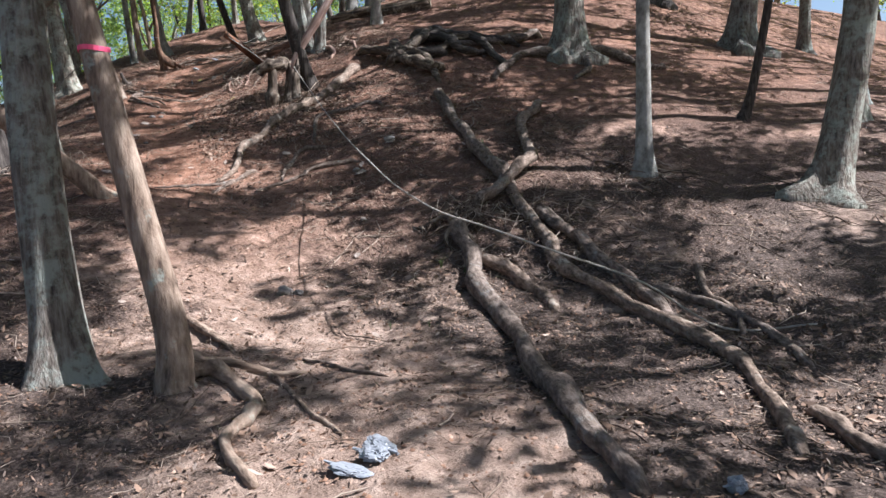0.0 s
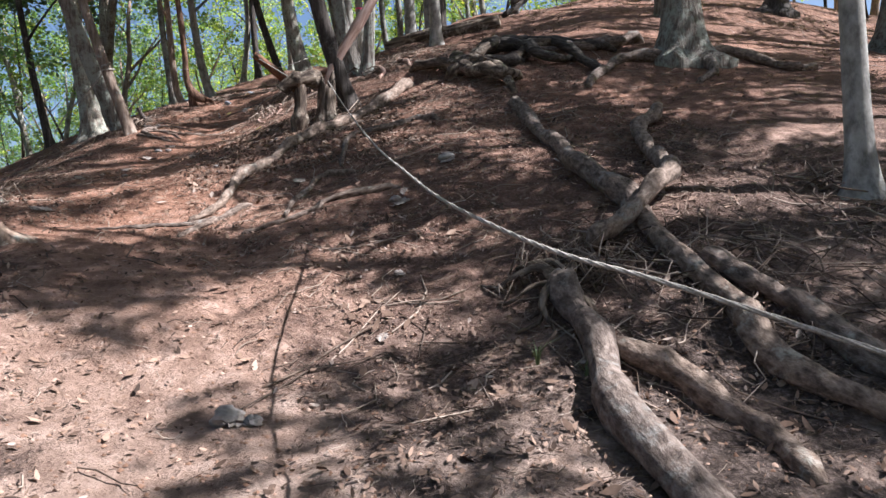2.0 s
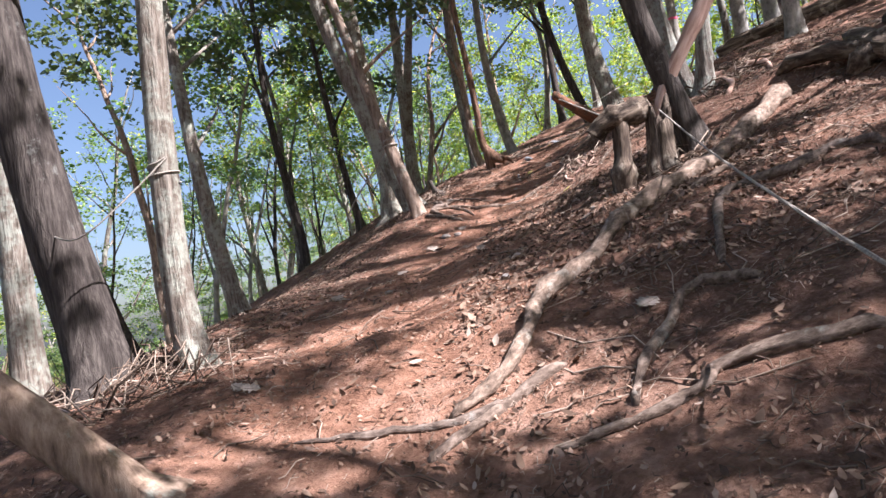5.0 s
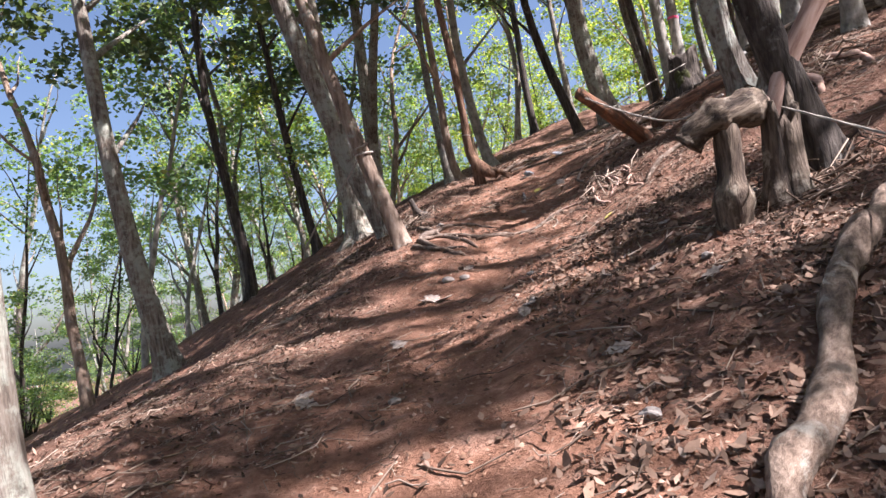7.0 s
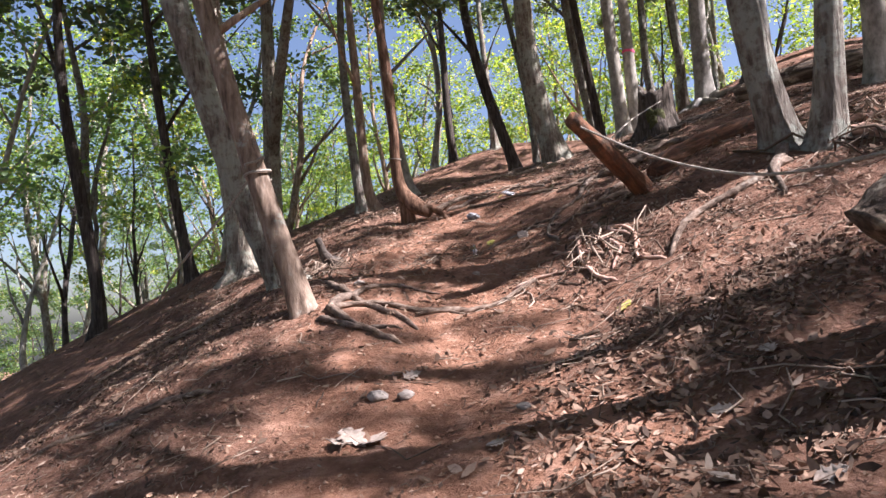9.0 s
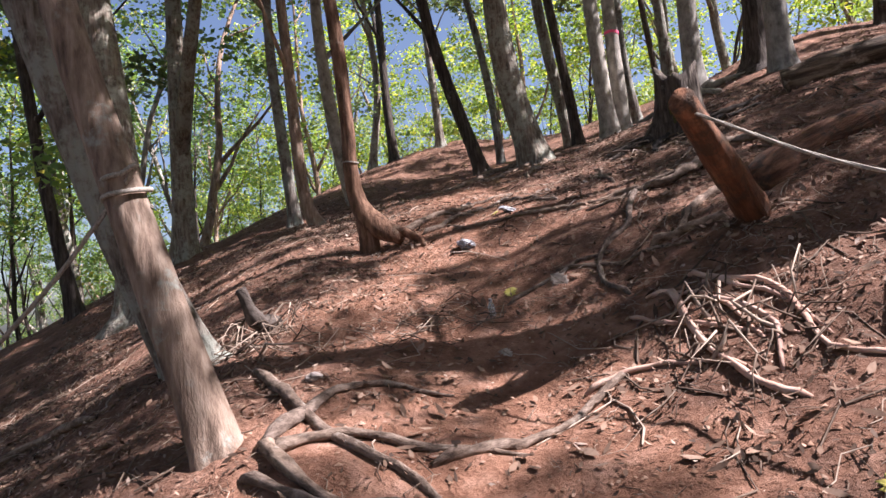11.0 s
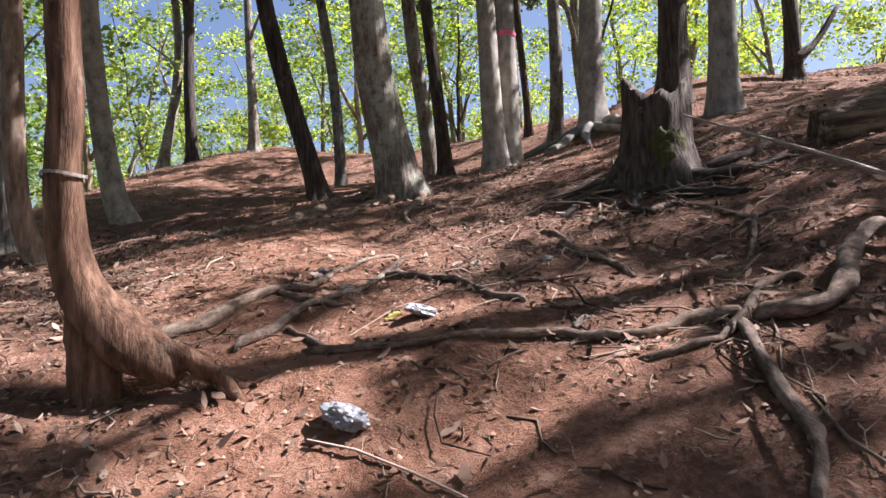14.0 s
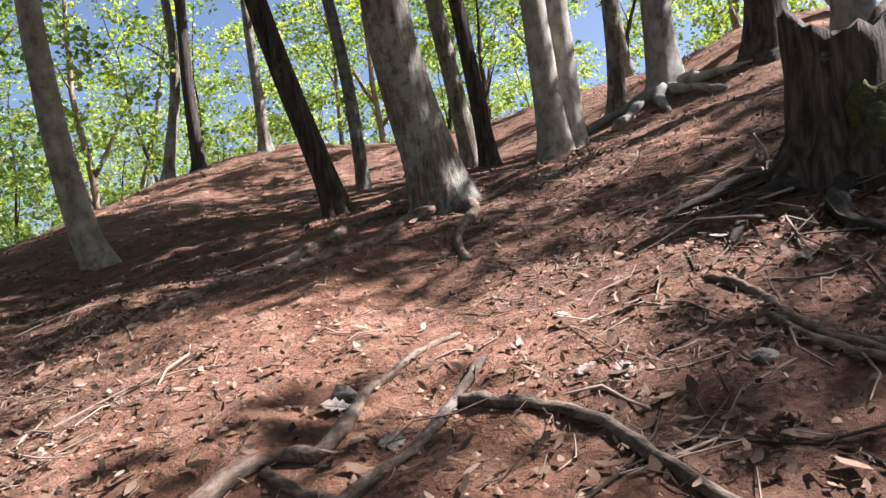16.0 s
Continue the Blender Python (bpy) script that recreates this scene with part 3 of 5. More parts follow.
def plant_wood():
    rs = random.Random(21)
    spots = []

    def strew(count, x0, x1, y0, y1, gap, keep=lambda x, y: True):
        tries = made = 0
        while made < count and tries < count * 40:
            tries += 1
            x, y = rs.uniform(x0, x1), rs.uniform(y0, y1)
            if keep(x, y) and all((x - a) ** 2 + (y - b) ** 2 > gap * gap for a, b in spots):
                spots.append((x, y))
                made += 1

    strew(9, -9, -5.0, 20, 36, 1.5)
    strew(52, -30, -9, 4, 56, 2.0)
    strew(46, -12, 12, 38.5, 58, 1.7)
    strew(9, -8, -1, 28, 38, 1.9)
    strew(30, 9, 26, 30, 52, 1.9)
    strew(26, 16.5, 32, 4, 30, 2.2)
    strew(40, -56, -28, -5, 75, 3.0)
    strew(24, -20, 30, 58, 80, 3.0)
    # Unseen trees behind the start, added to hold back sky light and cast shade.
    strew(16, -12, 20, -18, -6, 3.0)
    for n, (x, y) in enumerate(spots):
        k = 0.85 + 0.5 * rs.random()
        m = pose(x, y, gz(x, y), rs.uniform(-4, 4), rs.uniform(-5, 3), rs.uniform(0, 360)) @ Matrix.Diagonal((k, k, k, 1))
        kind = KINDS[rs.randrange(6) + (6 if x > 8.5 or y > 38 and x > -4 else 0)]
        if n < 12:
            KINDS[n].matrix_basis = m
        else:
            copy_thing(kind, m @ Matrix.Diagonal((*(1 / v for v in kind.scale), 1)))


for ob in KINDS:
    ob.scale = (1, 1, 1)
plant_wood()


def shrub(seed):
    rs = random.Random(seed)
    top = tagged(new("shrub"), "low leafy green shrub under the trees", "shrub", "shrubs under the far trees")
    for k in range(5):
        a, ln = rs.random() * 6.28, 1.0 + rs.random()
        v, f = tube([(math.cos(a) * s * 0.5, math.sin(a) * s * 0.5, s * ln - 0.1) for s in (0, 0.4, 0.8, 1.2)], [0.025, 0.02, 0.014, 0.006], 6)
        mesh_object("stem", v, f, BARK_DARK, parent=top)
    c = new("leaves", FAR_CROWNS[seed % 2])
    c.parent = top
    c.location, c.scale = (0, 0, 1.5), (0.62, 0.62, 0.48)
    return top


def plant_shrubs():
    rs = random.Random(77)
    first = shrub(4)
    made = 0
    while made < 64:
        x, y = (rs.uniform(-30, -9), rs.uniform(4, 52)) if made < 44 else (rs.uniform(-8, 14), rs.uniform(38, 48))
        m = pose(x, y, gz(x, y), 0, 0, rs.uniform(0, 360))
        if made:
            copy_thing(first, m)
        else:
            first.matrix_basis = m
        made += 1


plant_shrubs()


# ---- roots ----
def root(name, line, r0, r1, label, lift=0.35, mat=None, seed=0, raised=(), group="roots across the slope", sides=10):
    """A root along (x, y) points on the ground. lift: how much of its radius it stands proud; raised: height above the ground for each point."""
    pts = [(x, y, (raised[i] if raised else 0.0)) for i, (x, y) in enumerate(line)]
    pts = smooth_line(pts, 6)
    n = len(pts)
    rs = random.Random(seed + int(1000 * line[0][0]))
    out, radii = [], []
    wob = [rs.random() * 6.28 for _ in range(3)]
    for i, (x, y, h) in enumerate(pts):
        s = i / (n - 1)
        r = (r0 + (r1 - r0) * s) * (1 + 0.10 * math.sin(i * 1.3 + wob[0]) + 0.10 * math.sin(i * 0.47 + wob[1]) + rs.uniform(-0.07, 0.07))
        x += 0.22 * r * math.sin(i * 0.7 + wob[1])
        y += 0.22 * r * math.cos(i * 0.6 + wob[2])
        dip = -0.9 * r if i in (0, n - 1) else 0
        out.append((x, y, gz(x, y) + h + lift * r + dip))
        radii.append(max(r * (0.7 if i in (0, n - 1) else 1), 0.004))
    o = Vector(out[0])
    turn = (Vector(out[-1]) - o).to_track_quat("Z", "Y")
    back = turn.inverted()
    v, f = tube([back @ (Vector(p) - o) for p in out], radii, sides, 0.10, seed)
    ob = mesh_object(name, v, f, mat or ROOT_BARK)
    ob.location = o
    ob.rotation_mode = "QUATERNION"
    ob.rotation_quaternion = turn
    return tagged(ob, label, "tree root", group)


BIG = "thick bare tree root snaking down the dirt slope"
MID = "grey-brown tree root lying across the dirt slope"
THIN = "thin pale root on the leaf-strewn slope"
root("tree_root", [(3.1, 6.85), (2.95, 6.3), (2.69, 5.5), (2.51, 4.55), (2.22, 3.65), (2.02, 2.95), (1.85, 2.3)], 0.092, 0.06, "thick bare root with sunlit worn bark", 0.7, seed=1)
root("tree_root", [(4.04, 7.5), (3.76, 6.25), (3.63, 5.65), (3.68, 4.85), (3.71, 3.95), (3.45, 3.15), (2.9, 2.4)], 0.078, 0.045, BIG, 0.7, seed=2)
root("tree_root", [(3.0, 6.1), (3.16, 5.74), (3.2, 5.38), (3.13, 4.98)], 0.08, 0.045, BIG, 0.4, seed=3)
root("tree_root", [(3.95, 6.6), (4.0, 6.2), (4.02, 5.8), (3.95, 5.24), (3.88, 4.73), (3.75, 4.2)], 0.085, 0.05, BIG, 0.6, seed=4)
root("tree_root", [(4.75, 11.2), (4.57, 10.2), (4.26, 9.0), (4.08, 7.85), (4.0, 7.3)], 0.07, 0.10, "thick grey root running down from the upper slope", 0.7, seed=5)
root("tree_root", [(5.85, 9.75), (5.6, 9.5), (5.25, 9.2), (4.88, 8.55), (4.62, 7.9), (4.25, 7.45), (3.86, 7.28), (3.5, 7.13)], 0.075, 0.065, "curved root crossing another on the slope", 1.1, seed=6, raised=(0.0, 0.02, 0.03, 0.04, 0.06, 0.12, 0.06, 0.0))
root("tree_root", [(4.2, 13.8), (3.4, 12.8), (2.65, 11.95), (2.15, 11.45), (1.75, 10.75), (1.45, 10.45), (1.32, 10.05), (1.18, 9.65), (0.93, 9.38)], 0.085, 0.03, "long forked root bordering the worn trail", 0.8, seed=7)
root("tree_root", [(1.47, 9.65), (1.2, 9.44), (1.0, 9.24), (0.85, 9.1)], 0.035, 0.02, THIN, seed=8)
root("tree_root", [(3.76, 11.1), (3.5, 11.3), (3.16, 11.15), (2.8, 11.15), (2.55, 10.7), (2.4, 10.15)], 0.04, 0.025, MID, 0.6, seed=9)
root("tree_root", [(2.5, 9.9), (2.15, 9.99), (1.97, 9.65), (1.8, 9.4), (1.72, 9.15)], 0.035, 0.02, MID, 0.6, seed=10)
root("tree_root", [(2.7, 9.0), (2.11, 9.1), (1.95, 9.03), (1.64, 9.0), (1.35, 9.02)], 0.034, 0.018, "pale sunlit root on the slope", 0.6, seed=11)
root("tree_root", [(1.2, 9.44), (0.9, 9.31), (0.56, 9.3), (0.2, 9.32)], 0.03, 0.012, THIN, seed=12)
root("tree_root", [(3.0, 11.7), (2.75, 11.65), (2.5, 11.5)], 0.03, 0.02, THIN, seed=13)
root("tree_root", [(0.12, 5.1), (0.36, 4.97), (0.59, 4.76), (0.95, 4.62)], 0.06, 0.02, "root of the leaning tree on the dirt", 0.5, BARK_BROWN, 14)
root("tree_root", [(0.2, 4.75), (0.41, 4.7), (0.55, 4.27), (0.48, 4.01), (0.35, 3.85), (0.32, 3.46), (0.4, 3.2)], 0.06, 0.025, "forked root of the leaning tree on the dirt", 0.6, BARK_BROWN, 15)
root("tree_root", [(0.06, 6.1), (0.31, 5.69), (0.56, 5.18)], 0.04, 0.03, MID, 0.8, seed=16)
root("tree_root", [(0.7, 4.7), (0.76, 4.45), (0.8, 3.98), (0.9, 3.55)], 0.022, 0.012, THIN, 0.7, seed=17)
root("tree_root", [(1.0, 4.95), (1.21, 4.46), (1.39, 4.23)], 0.016, 0.012, THIN, 0.9, seed=18)
root("tree_root", [(4.74, 5.1), (4.31, 4.53), (4.26, 4.17), (3.98, 3.8)], 0.035, 0.02, MID, 0.7, seed=19)
root("tree_root", [(4.0, 4.87), (4.23, 4.19), (4.12, 3.51), (4.0, 3.25)], 0.045, 0.03, MID, 0.6, seed=20)
root("tree_root", [(3.45, 2.8), (3.36, 2.5), (3.2, 2.1)], 0.05, 0.04, MID, 0.6, seed=21)
root("tree_root", [(8.0, 13.2), (7.2, 13.0), (6.5, 13.1), (5.7, 13.3)], 0.12, 0.06, "heavy root spreading from the old tree", 0.7, seed=22)
root("tree_root", [(7.9, 12.1), (7.2, 12.3), (6.6, 12.0), (5.9, 11.3)], 0.11, 0.05, "heavy root spreading from the old tree", 0.7, seed=23)
root("tree_root", [(8.5, 12.2), (8.9, 11.9), (9.1, 11.2), (9.5, 11.1)], 0.10, 0.05, "heavy root spreading from the old tree", 0.7, seed=24)
root("tree_root", [(5.7, 12.9), (5.05, 13.2), (4.9, 13.6), (5.3, 14.6)], 0.11, 0.08, "dark twisted root on the crest of the bank", 0.9, BARK_DARK, 25)
root("tree_root", [(5.0, 14.1), (4.95, 12.95), (5.0, 12.1), (5.35, 12.2)], 0.130, 0.060, "dark gnarled root heaped on the crest of the bank", 0.9, BARK_DARK if 0 % 2 else DEAD_WOOD, 100, raised=(0, 0.05, 0.12, 0))
root("tree_root", [(5.4, 13.9), (5.9, 13.6), (5.95, 12.7), (6.5, 12.7)], 0.122, 0.060, "dark gnarled root heaped on the crest of the bank", 0.9, BARK_DARK if 1 % 2 else DEAD_WOOD, 101, raised=(0, 0.10, 0.08, 0))
root("tree_root", [(4.7, 13.4), (5.2, 13.3), (5.8, 14.0), (6.4, 15.2)], 0.114, 0.060, "dark gnarled root heaped on the crest of the bank", 0.9, BARK_DARK if 2 % 2 else DEAD_WOOD, 102, raised=(0, 0.15, 0.12, 0))
root("tree_root", [(6.3, 15.0), (6.16, 13.7), (6.55, 13.2), (7.3, 12.8)], 0.106, 0.060, "dark gnarled root heaped on the crest of the bank", 0.9, BARK_DARK if 3 % 2 else DEAD_WOOD, 103, raised=(0, 0.05, 0.08, 0))
root("tree_root", [(4.44, 14.5), (4.8, 13.6), (5.2, 12.95), (5.05, 11.7)], 0.098, 0.060, "dark gnarled root heaped on the crest of the bank", 0.9, BARK_DARK if 4 % 2 else DEAD_WOOD, 104, raised=(0, 0.10, 0.12, 0))
root("tree_root", [(5.7, 14.7), (6.0, 13.7), (6.5, 12.9), (6.45, 11.8)], 0.090, 0.060, "dark gnarled root heaped on the crest of the bank", 0.9, BARK_DARK if 5 % 2 else DEAD_WOOD, 105, raised=(0, 0.15, 0.08, 0))
root("tree_root", [(5.1, 13.3), (5.6, 13.0), (6.1, 13.2), (6.9, 13.1)], 0.082, 0.060, "dark gnarled root heaped on the crest of the bank", 0.9, BARK_DARK if 6 % 2 else DEAD_WOOD, 106, raised=(0, 0.05, 0.12, 0))
root("tree_root", [(8.2, 11.9), (7.9, 11.3), (7.3, 10.9)], 0.09, 0.04, "heavy root spreading from the old tree", 0.7, seed=26)
root("tree_root", [(1.6, 19.3), (1.97, 19.04), (2.34, 18.77), (2.51, 18.51), (2.75, 18.41), (2.9, 18.3)], 0.015, 0.022, "long level root crossing the slope", 0.9, seed=30)
root("tree_root", [(3.35, 18.4), (3.13, 18.41), (2.88, 18.29), (2.66, 18.23), (2.45, 18.35)], 0.022, 0.012, MID, 0.8, seed=31)
root("tree_root", [(2.86, 18.3), (2.65, 18.02), (2.51, 17.78), (2.31, 17.63), (2.22, 17.58), (2.1, 17.42), (2.04, 17.2), (2.06, 16.95)], 0.023, 0.015, "snaking root forked from a knot of roots", 0.8, seed=32)
root("tree_root", [(1.12, 19.75), (1.42, 19.98), (1.72, 20.15), (1.9, 20.1), (2.17, 20.44), (2.6, 20.67)], 0.034, 0.011, "long grey root reaching up from the trail", 0.9, seed=33)
root("tree_root", [(1.38, 19.5), (1.64, 19.72), (1.91, 19.88), (2.34, 20.15), (2.5, 20.3)], 0.024, 0.015, MID, 0.9, seed=34)
root("tree_root", [(2.3, 20.12), (2.38, 20.0), (2.49, 19.82), (2.47, 19.47), (2.45, 19.25), (2.52, 19.1)], 0.020, 0.015, "bare root across the trail", 0.9, seed=35)
root("tree_root", [(2.9, 18.26), (3.09, 18.1), (3.42, 18.24), (3.7, 18.32), (3.84, 18.2), (3.9, 17.95)], 0.041, 0.027, "thick pale arched root standing clear of the soil", 0.8, seed=36, raised=(0, 0.02, 0.05, 0.08, 0.06, 0))
root("tree_root", [(2.25, 17.5), (2.04, 17.6), (1.9, 17.58), (1.74, 17.56), (1.5, 17.48)], 0.015, 0.010, THIN, 0.8, seed=37)
root("tree_root", [(3.1, 17.52), (2.89, 17.48), (2.69, 17.32), (2.52, 17.15)], 0.034, 0.020, MID, 0.8, seed=38)
root("tree_root", [(2.38, 17.25), (2.56, 17.13), (2.75, 17.0)], 0.031, 0.031, MID, 0.6, seed=39)
root("tree_root", [(1.9, 17.65), (2.09, 17.49), (2.23, 17.28), (2.39, 17.17), (2.5, 16.98)], 0.014, 0.010, THIN, 0.8, seed=40)
root("tree_root", [(1.65, 19.68), (1.67, 19.4), (1.69, 19.22)], 0.016, 0.012, THIN, 0.8, seed=41)
root("tree_root", [(3.2, 19.75), (3.1, 19.47), (3.09, 19.26), (3.0, 18.98)], 0.015, 0.011, "bare root across the trail", 0.9, seed=42)
root("tree_root", [(1.72, 20.12), (1.8, 19.9), (1.95, 19.78)], 0.018, 0.014, "bare forked root across the trail", 0.8, seed=43)
root("tree_root", [(3.37, 20.15), (3.34, 19.93), (3.21, 19.68), (3.16, 19.5), (3.15, 19.3)], 0.014, 0.02, THIN, 0.8, seed=44)
root("tree_root", [(3.8, 23.4), (3.4, 23.6), (2.78, 23.2), (2.25, 22.87), (1.55, 22.25)], 0.065, 0.025, "spreading root of the big grey tree", 0.4, ROOT_BARK, 45)
root("tree_root", [(3.8, 23.2), (3.3, 22.95), (2.68, 22.41), (2.3, 22.4)], 0.06, 0.025, "spreading root of the big grey tree", 0.4, ROOT_BARK, 46)
root("tree_root", [(3.9, 23.1), (3.7, 22.5), (3.3, 22.0), (3.1, 21.5)], 0.05, 0.02, "spreading root of the big grey tree", 0.4, ROOT_BARK, 47)
root("tree_root", [(0.0, 17.2), (0.31, 16.34), (0.7, 15.8)], 0.03, 0.02, MID, 0.7, seed=48)
root("tree_root", [(0.05, 16.3), (0.23, 15.95), (0.57, 15.55)], 0.035, 0.02, MID, 0.7, seed=49)
root("tree_root", [(0.7, 16.0), (1.2, 16.13), (1.76, 16.36)], 0.025, 0.018, MID, 0.7, seed=50)
root("tree_root", [(2.43, 15.5), (2.81, 15.87), (3.28, 15.88), (3.7, 16.0)], 0.025, 0.035, MID, 0.6, seed=51)
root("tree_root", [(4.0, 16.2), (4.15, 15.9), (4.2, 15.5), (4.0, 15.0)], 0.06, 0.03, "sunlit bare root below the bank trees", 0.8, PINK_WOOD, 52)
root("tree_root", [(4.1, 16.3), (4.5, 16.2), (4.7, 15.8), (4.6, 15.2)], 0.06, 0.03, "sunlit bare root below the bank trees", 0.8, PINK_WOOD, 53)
root("tree_root", [(3.75, 16.2), (3.5, 15.9), (3.3, 15.5)], 0.05, 0.02, MID, 0.7, seed=54)
root("tree_root", [(-0.6, 15.4), (-1.2, 15.6), (-1.8, 15.5)], 0.022, 0.012, THIN, 0.8, seed=55)
root("tree_root", [(-0.9, 17.6), (-1.4, 18.0), (-1.8, 17.7), (-2.1, 17.2)], 0.03, 0.015, THIN, 0.9, seed=56)
root("tree_root", [(3.85, 19.75), (4.07, 19.78), (3.99, 19.45), (3.91, 19.07), (3.95, 18.85)], 0.018, 0.012, THIN, 0.9, seed=57)
root("tree_root", [(3.91, 19.04), (3.56, 18.78), (3.42, 18.7)], 0.014, 0.01, THIN, 0.9, seed=58)
root("tree_root", [(3.2, 19.75), (3.09, 19.24), (3.0, 18.95)], 0.016, 0.012, THIN, 0.9, seed=59)
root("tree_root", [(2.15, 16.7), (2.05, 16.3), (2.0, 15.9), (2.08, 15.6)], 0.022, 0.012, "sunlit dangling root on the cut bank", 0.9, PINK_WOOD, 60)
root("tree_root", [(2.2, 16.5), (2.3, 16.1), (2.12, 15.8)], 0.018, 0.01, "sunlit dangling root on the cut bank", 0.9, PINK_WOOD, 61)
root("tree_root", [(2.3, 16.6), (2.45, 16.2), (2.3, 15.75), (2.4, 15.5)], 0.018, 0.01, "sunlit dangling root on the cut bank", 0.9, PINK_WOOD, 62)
for k in range(5):
    a = 2.6 + k * 0.55
    root("tree_root", [(7.31 + 0.15 * math.cos(a), 24.33 + 0.15 * math.sin(a)), (7.31 + 0.5 * math.cos(a + 0.1), 24.33 + 0.5 * math.sin(a + 0.1)), (7.31 + 1.1 * math.cos(a + 0.25), 24.33 + 1.1 * math.sin(a + 0.25))], 0.09, 0.03, "pale claw-like root of the flared tree", 0.9, BARK_PALE, 70 + k)
for k in range(6):
    a = 2.2 + k * 0.7
    root("tree_root", [(4.5 + 0.2 * math.cos(a), 20.3 + 0.2 * math.sin(a)), (4.5 + 0.5 * math.cos(a), 20.3 + 0.5 * math.sin(a)), (4.5 + 0.9 * math.cos(a + 0.3), 20.3 + 0.9 * math.sin(a + 0.3))], 0.06, 0.018, "dark root spreading from the mossy stump", 0.7, BARK_DARK, 80 + k)


def tangle(x, y, size, count, label, seed, r=0.006, up=0.2):
    """A knot of thin roots torn out of the soil, one clump."""
    rs = random.Random(seed)
    verts, faces = [], []
    for k in range(count):
        a, rad = rs.random() * 6.28, size * math.sqrt(rs.random())
        px, py = rad * math.cos(a), rad * math.sin(a)
        b = rs.random() * 6.28
        ln = size * rs.uniform(0.5, 1.3)
        pts = []
        for s in (0, 0.25, 0.5, 0.75, 1):
            qx = px + math.cos(b + s * rs.uniform(-1.3, 1.3)) * s * ln
            qy = py + math.sin(b + s * rs.uniform(-1.3, 1.3)) * s * ln
            pts.append((qx, qy, gz(x + qx, y + qy) - gz(x, y) + up * math.sin(3.1 * s) * rs.uniform(0, 1) + 0.005))
        rr = r * rs.uniform(0.5, 1.4)
        v, f = tube(pts, [rr, rr, rr * 0.8, rr * 0.6, rr * 0.3], 5, 0, k)
        faces += [tuple(i + len(verts) for i in q) for q in f]
        verts += v
    ob = mesh_object("root_tangle", verts, faces, TWIG)
    ob.location = (x, y, gz(x, y))
    return tagged(ob, label, "roots", kind="stuff")


tangle(3.1, 6.95, 0.33, 60, "matted torn roots at the head of a thick root", 1)
tangle(3.8, 6.9, 0.55, 60, "matted twigs and roots round crossing roots", 2, 0.005, 0.12)
tangle(4.3, 6.2, 0.6, 60, "matted twigs and roots between thick roots", 3, 0.005, 0.1)
tangle(5.76, 7.0, 0.45, 40, "fine roots round the foot of a pale tree", 4, 0.008, 0.1)
tangle(-1.2, 10.5, 0.5, 90, "matted roots at the feet of two trees", 5, 0.006, 0.25)
tangle(7.2, 5.4, 0.7, 50, "fine roots round a leaning tree's foot", 6, 0.006, 0.1)
tangle(4.3, 16.0, 0.5, 50, "sunlit roots under the bank trees", 7, 0.010, 0.2)
tangle(2.2, 16.2, 0.3, 30, "hanging roots on the cut bank", 8, 0.007, 0.15)
tangle(1.0, 17.4, 0.35, 36, "dry roots and twigs at the trail edge", 9, 0.003, 0.06)
tangle(0.0, 17.8, 0.35, 40, "dark broken root stub with torn roots", 10, 0.006, 0.15)
tangle(3.0, 13.3, 0.5, 50, "torn roots round a broken stump", 11, 0.006, 0.15)
tangle(4.5, 20.2, 0.6, 50, "fine roots round a mossy stump", 12, 0.008, 0.1)


# the torn end of the thick root, lifted off the soil
for k in range(9):
    a = 0.9 + 0.43 * k + 0.3 * math.sin(k * 2.7)
    hx, hy, ln = 3.06 + 0.05 * math.cos(3 * k), 6.74 + 0.06 * math.sin(2 * k), 0.20 + 0.07 * (k * 7 % 5)
    root("tree_root", [(hx, hy), (hx + 0.5 * ln * math.cos(a), hy + 0.5 * ln * math.sin(a)), (hx + ln * math.cos(a + 0.3), hy + ln * math.sin(a + 0.3)), (hx + 1.3 * ln * math.cos(a + 0.1), hy + 1.3 * ln * math.sin(a + 0.1))], 0.036 - 0.005 * (k % 4), 0.008, "torn root end splitting from a thick root", 0.8, DEAD_WOOD, 120 + k, raised=(0.05, 0.07, 0.03, 0.0))
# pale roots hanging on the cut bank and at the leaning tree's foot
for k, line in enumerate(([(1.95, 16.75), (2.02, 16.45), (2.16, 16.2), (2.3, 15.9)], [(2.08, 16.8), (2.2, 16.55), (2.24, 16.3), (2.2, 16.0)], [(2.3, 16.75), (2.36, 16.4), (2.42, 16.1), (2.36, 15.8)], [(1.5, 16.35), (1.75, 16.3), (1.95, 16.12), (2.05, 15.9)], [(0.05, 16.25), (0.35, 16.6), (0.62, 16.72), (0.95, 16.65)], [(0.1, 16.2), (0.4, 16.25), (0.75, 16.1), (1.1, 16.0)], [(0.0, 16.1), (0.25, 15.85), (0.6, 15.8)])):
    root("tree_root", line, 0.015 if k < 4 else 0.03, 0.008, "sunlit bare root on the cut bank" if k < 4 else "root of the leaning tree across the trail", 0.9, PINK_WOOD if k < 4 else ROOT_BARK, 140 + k)


